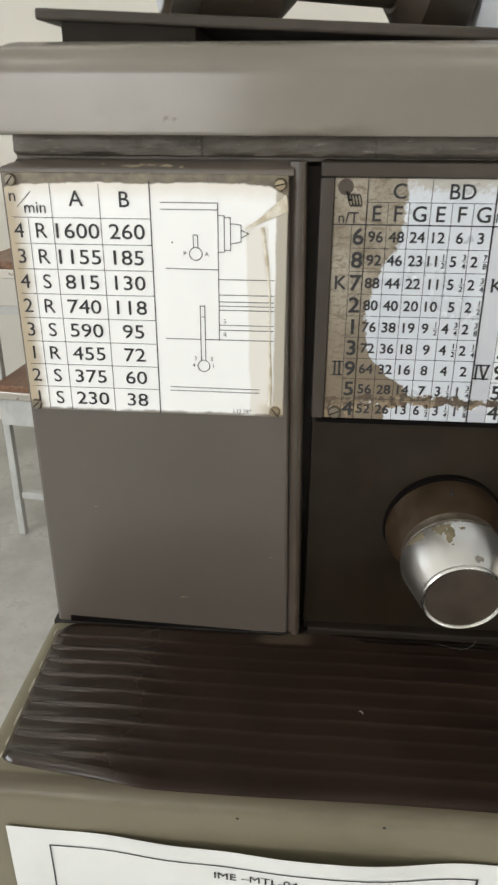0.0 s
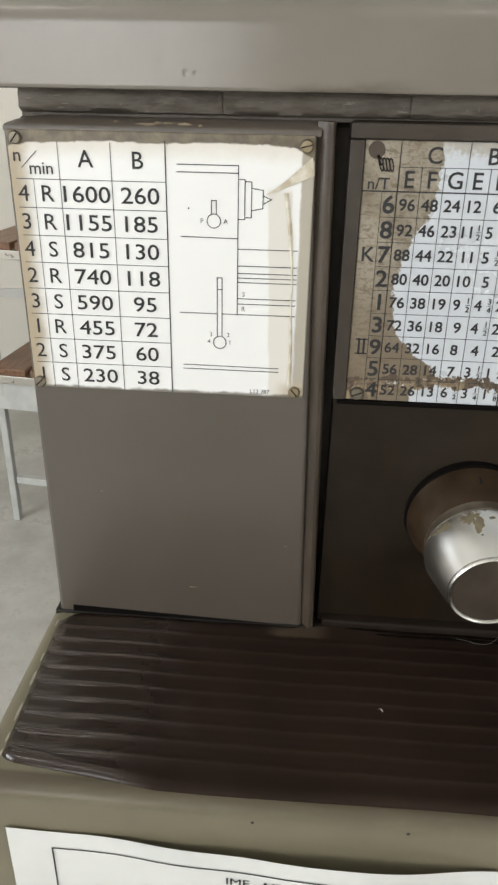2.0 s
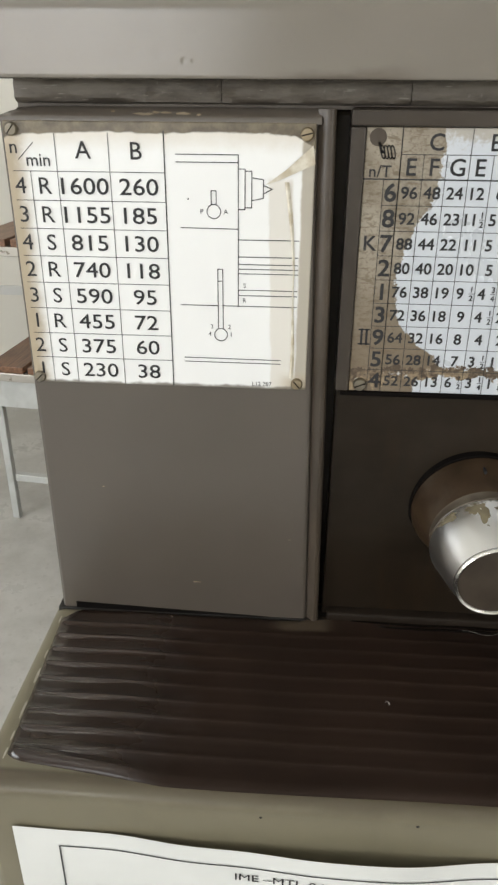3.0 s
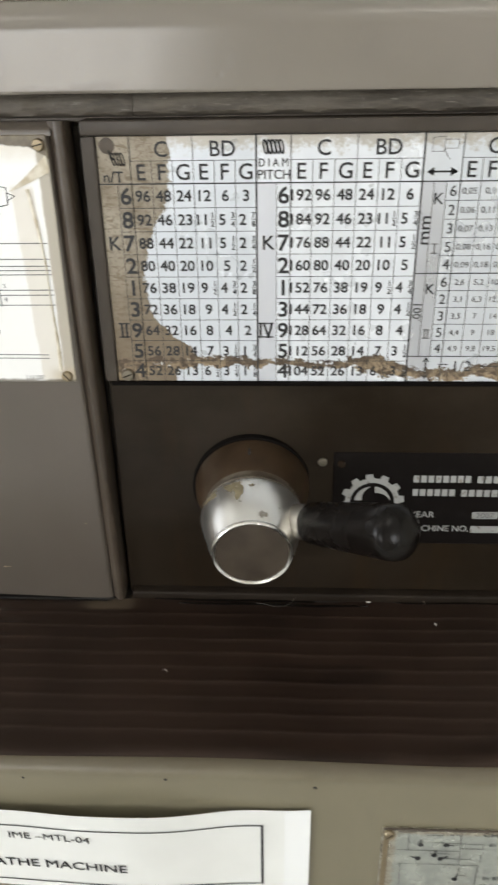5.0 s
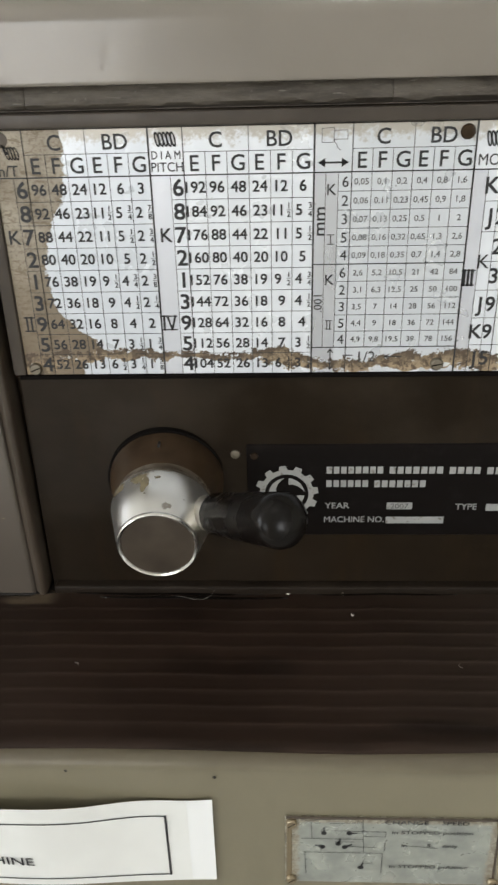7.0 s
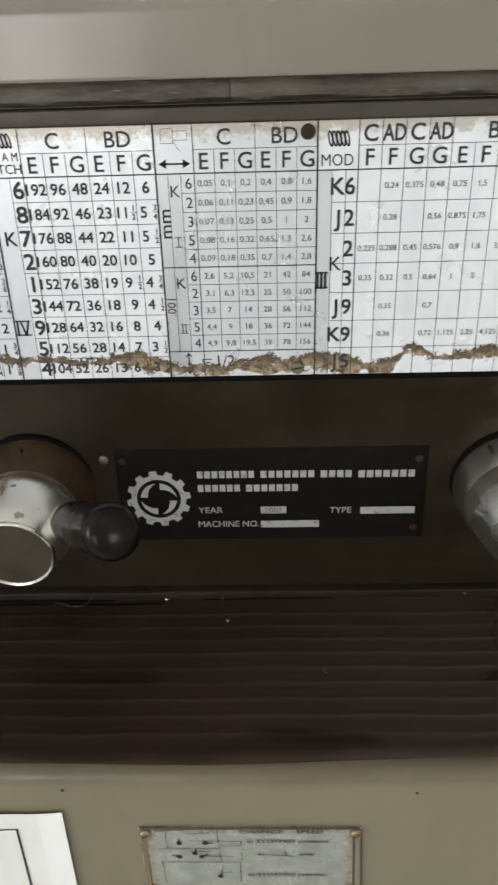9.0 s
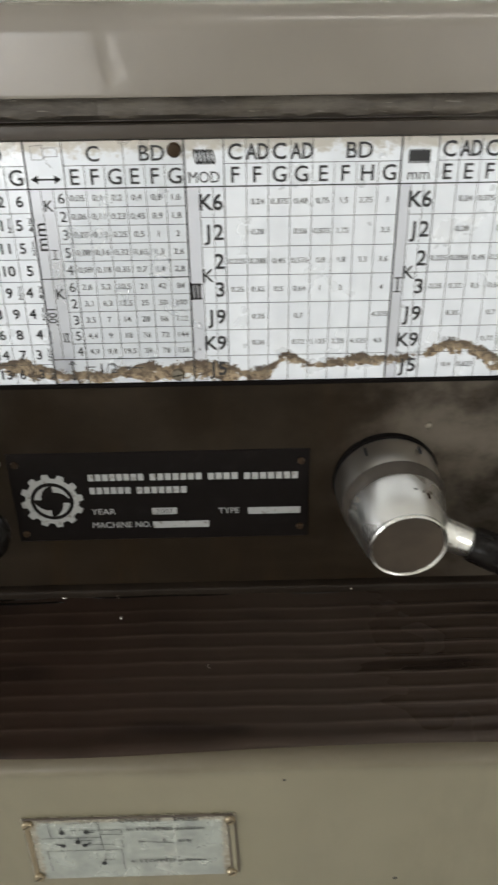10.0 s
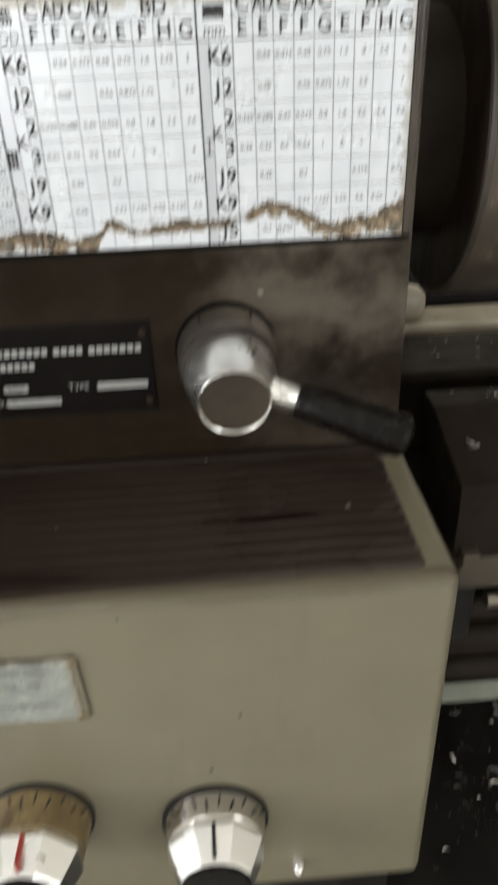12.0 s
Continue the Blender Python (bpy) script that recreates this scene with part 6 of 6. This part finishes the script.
def paper_sign():
    """A strip of printed paper stuck to the gearbox, waving away from it along its head."""
    s = thing("paper_sign", (-0.02, -0.152, 0.89), "white printed paper strip stuck on the olive case", "paper sign")
    x0, x1 = -0.1735, 0.1200
    n, rows = 60, 8

    def top(x):
        return 0.9610 - 0.0012 * math.exp(-((x + 0.06) / 0.06) ** 2) + 0.0005 * math.sin(x * 97) + 0.0012 * max(0, x - 0.1) / 0.02

    def foot(x):
        return 0.8905 + 0.0006 * math.sin(x * 61) + 0.0010 * max(0, x - 0.09) / 0.03

    def depth(x, z):
        bulge = 0.0076 * math.exp(-((x - 0.012) / (0.088 if x < 0.012 else 0.058)) ** 2)
        return -0.1500 - bulge * (0.62 + 0.38 * (z - 0.89) / 0.07) - 0.0005 * (1 + math.sin(x * 58))

    def sheet(bm, d=0.0):
        grid = []
        for i in range(n + 1):
            x = x0 + (x1 - x0) * i / n
            a, b = foot(x), top(x)
            grid.append([bm.verts.new((x, depth(x, a + (b - a) * j / rows) - d, a + (b - a) * j / rows)) for j in range(rows + 1)])
        for p, q in zip(grid, grid[1:]):
            for j in range(rows):
                bm.faces.new((p[j], q[j], q[j + 1], p[j + 1]))

    bm = bmesh.new()
    sheet(bm)
    part("sheet", bm, PAPER, s, "", 60)
    tb = bmesh.new()
    tape = [[tb.verts.new((x, depth(x, z) - 0.0003, z)) for z in (0.8930, 0.9150, 0.9400, 0.9608 + (x - 0.105) * 0.12)] for x in (0.1060, 0.1130, 0.1205)]
    for p, q in zip(tape, tape[1:]):
        for j in range(3):
            tb.faces.new((p[j], q[j], q[j + 1], p[j + 1]))
    part("tape", tb, TAPE, s, "strip of clear sticky tape", 60)
    g = bmesh.new()

    def wavy(pts, w):
        fine = []
        for a, b in zip(pts, pts[1:]):
            k = max(2, int(abs(b[0] - a[0]) / 0.006))
            fine += [(a[0] + (b[0] - a[0]) * i / k, a[1] + (b[1] - a[1]) * i / k) for i in range(k + 1)]
        stroke(g, fine, w, 0)

    head = [(x0 + 0.0245 + i * 0.00475, top(x0 + 0.0245 + i * 0.00475) - 0.0128) for i in range(52)]
    low = [(x0 + 0.0245 + i * 0.00475, foot(x0 + 0.0245 + i * 0.00475) + 0.0065) for i in range(52)]
    wavy(head, 0.0009)
    wavy(low, 0.0009)
    wavy([head[0], low[0]], 0.0009)
    wavy([head[-1], low[-1]], 0.0014)
    for v in g.verts:
        v.co.y = depth(v.co.x, v.co.z) - 0.0004
    part("border", g, INK, s)
    t = bmesh.new()
    write(t, "IME \u2013MTL-04", -0.0290, 0.9392, 0.0054, 0, "c", 0, 0.002, wide=1.12)
    write(t, "LATHE MACHINE", -0.0285, 0.9140, 0.0070, 0, "c", 0, 0.010, wide=1.12)
    for v in t.verts:
        v.co.y = depth(v.co.x, v.co.z) - 0.0005
    tagged(part("lettering", t, INK, s), kind="stuff")


paper_sign()


def tray_top():
    """A thin tray lying askew on the lid, propped at one end, with a turned bar and a pale box on it."""
    tilt = Matrix.Translation((0.115, 0, 1.3672)) @ Matrix.Rotation(radians(2.45), 4, 'Y') @ Matrix.Translation((-0.115, 0, -1.3672))

    def leaning(bm):
        bmesh.ops.transform(bm, matrix=tilt, verts=bm.verts)
        return bm

    t = thing("tool_tray", (0.0, 0.13, 1.3670), "dark brown-grey metal plate propped askew on the lid", "tray")
    part("sheet", leaning(block(-0.170, 0.115, 0.030, 0.26, 1.3672, 1.3732, 0.0014, 2)), TRAYC, t)
    part("flat_end", block(0.1135, 0.330, 0.030, 0.26, 1.3672, 1.3728, 0.0014, 2), TRAYC, t, "straight end of the bent sheet")
    wedge = block(-0.156, -0.080, 0.033, 0.24, 1.3671, 1.3790, 0.0005)
    for v in wedge.verts:
        if v.co.z > 1.372:
            v.co.z = 1.3674 + (0.115 - v.co.x) * 0.0428
    part("prop", wedge, APRON, t, "dark wedge under the tray")
    base = 1.3734
    b = thing("stepped_bar", (-0.02, 0.11, base), "turned grey steel bar with thick ends and a neck", "steel bar")
    m = tilt @ along((-0.110, 0.088, base + 0.0355), (0.890, 0.413, base + 0.0355))
    part("thick_end", turned([(0, 0.0), (0, 0.030), (0.004, 0.0355), (0.070, 0.0355), (0.084, 0.021), (0.084, 0)], m, 48), RIM, b, "", 35)
    part("end_face", turned([(-0.0008, 0.0), (-0.0008, 0.0295), (0.0002, 0.0300)], m, 40), PALEBOX, b)
    # lighter steel stands in for light on the bar's rounded end
    part("lit_band", turned([(0.0035, 0.0355), (0.004, 0.0358), (0.020, 0.0358), (0.0205, 0.0355)], m, 48), STEEL, b, "pale band painted for the lit end of the bar", 35)
    part("neck", turned([(0.083, 0.018), (0.151, 0.018)], m, 48), RIM, b, "", 35)
    part("thick_end", turned([(0.150, 0.0), (0.150, 0.021), (0.163, 0.0355), (0.194, 0.0355), (0.197, 0.033), (0.197, 0)], m, 48), RIM, b, "", 35)
    solid("pale_box", leaning(block(0.0885, 0.114, 0.06, 0.22, base, 1.452, 0.001)), PALEBOX, "plain pale grey box standing on the tray", "box")


tray_top()
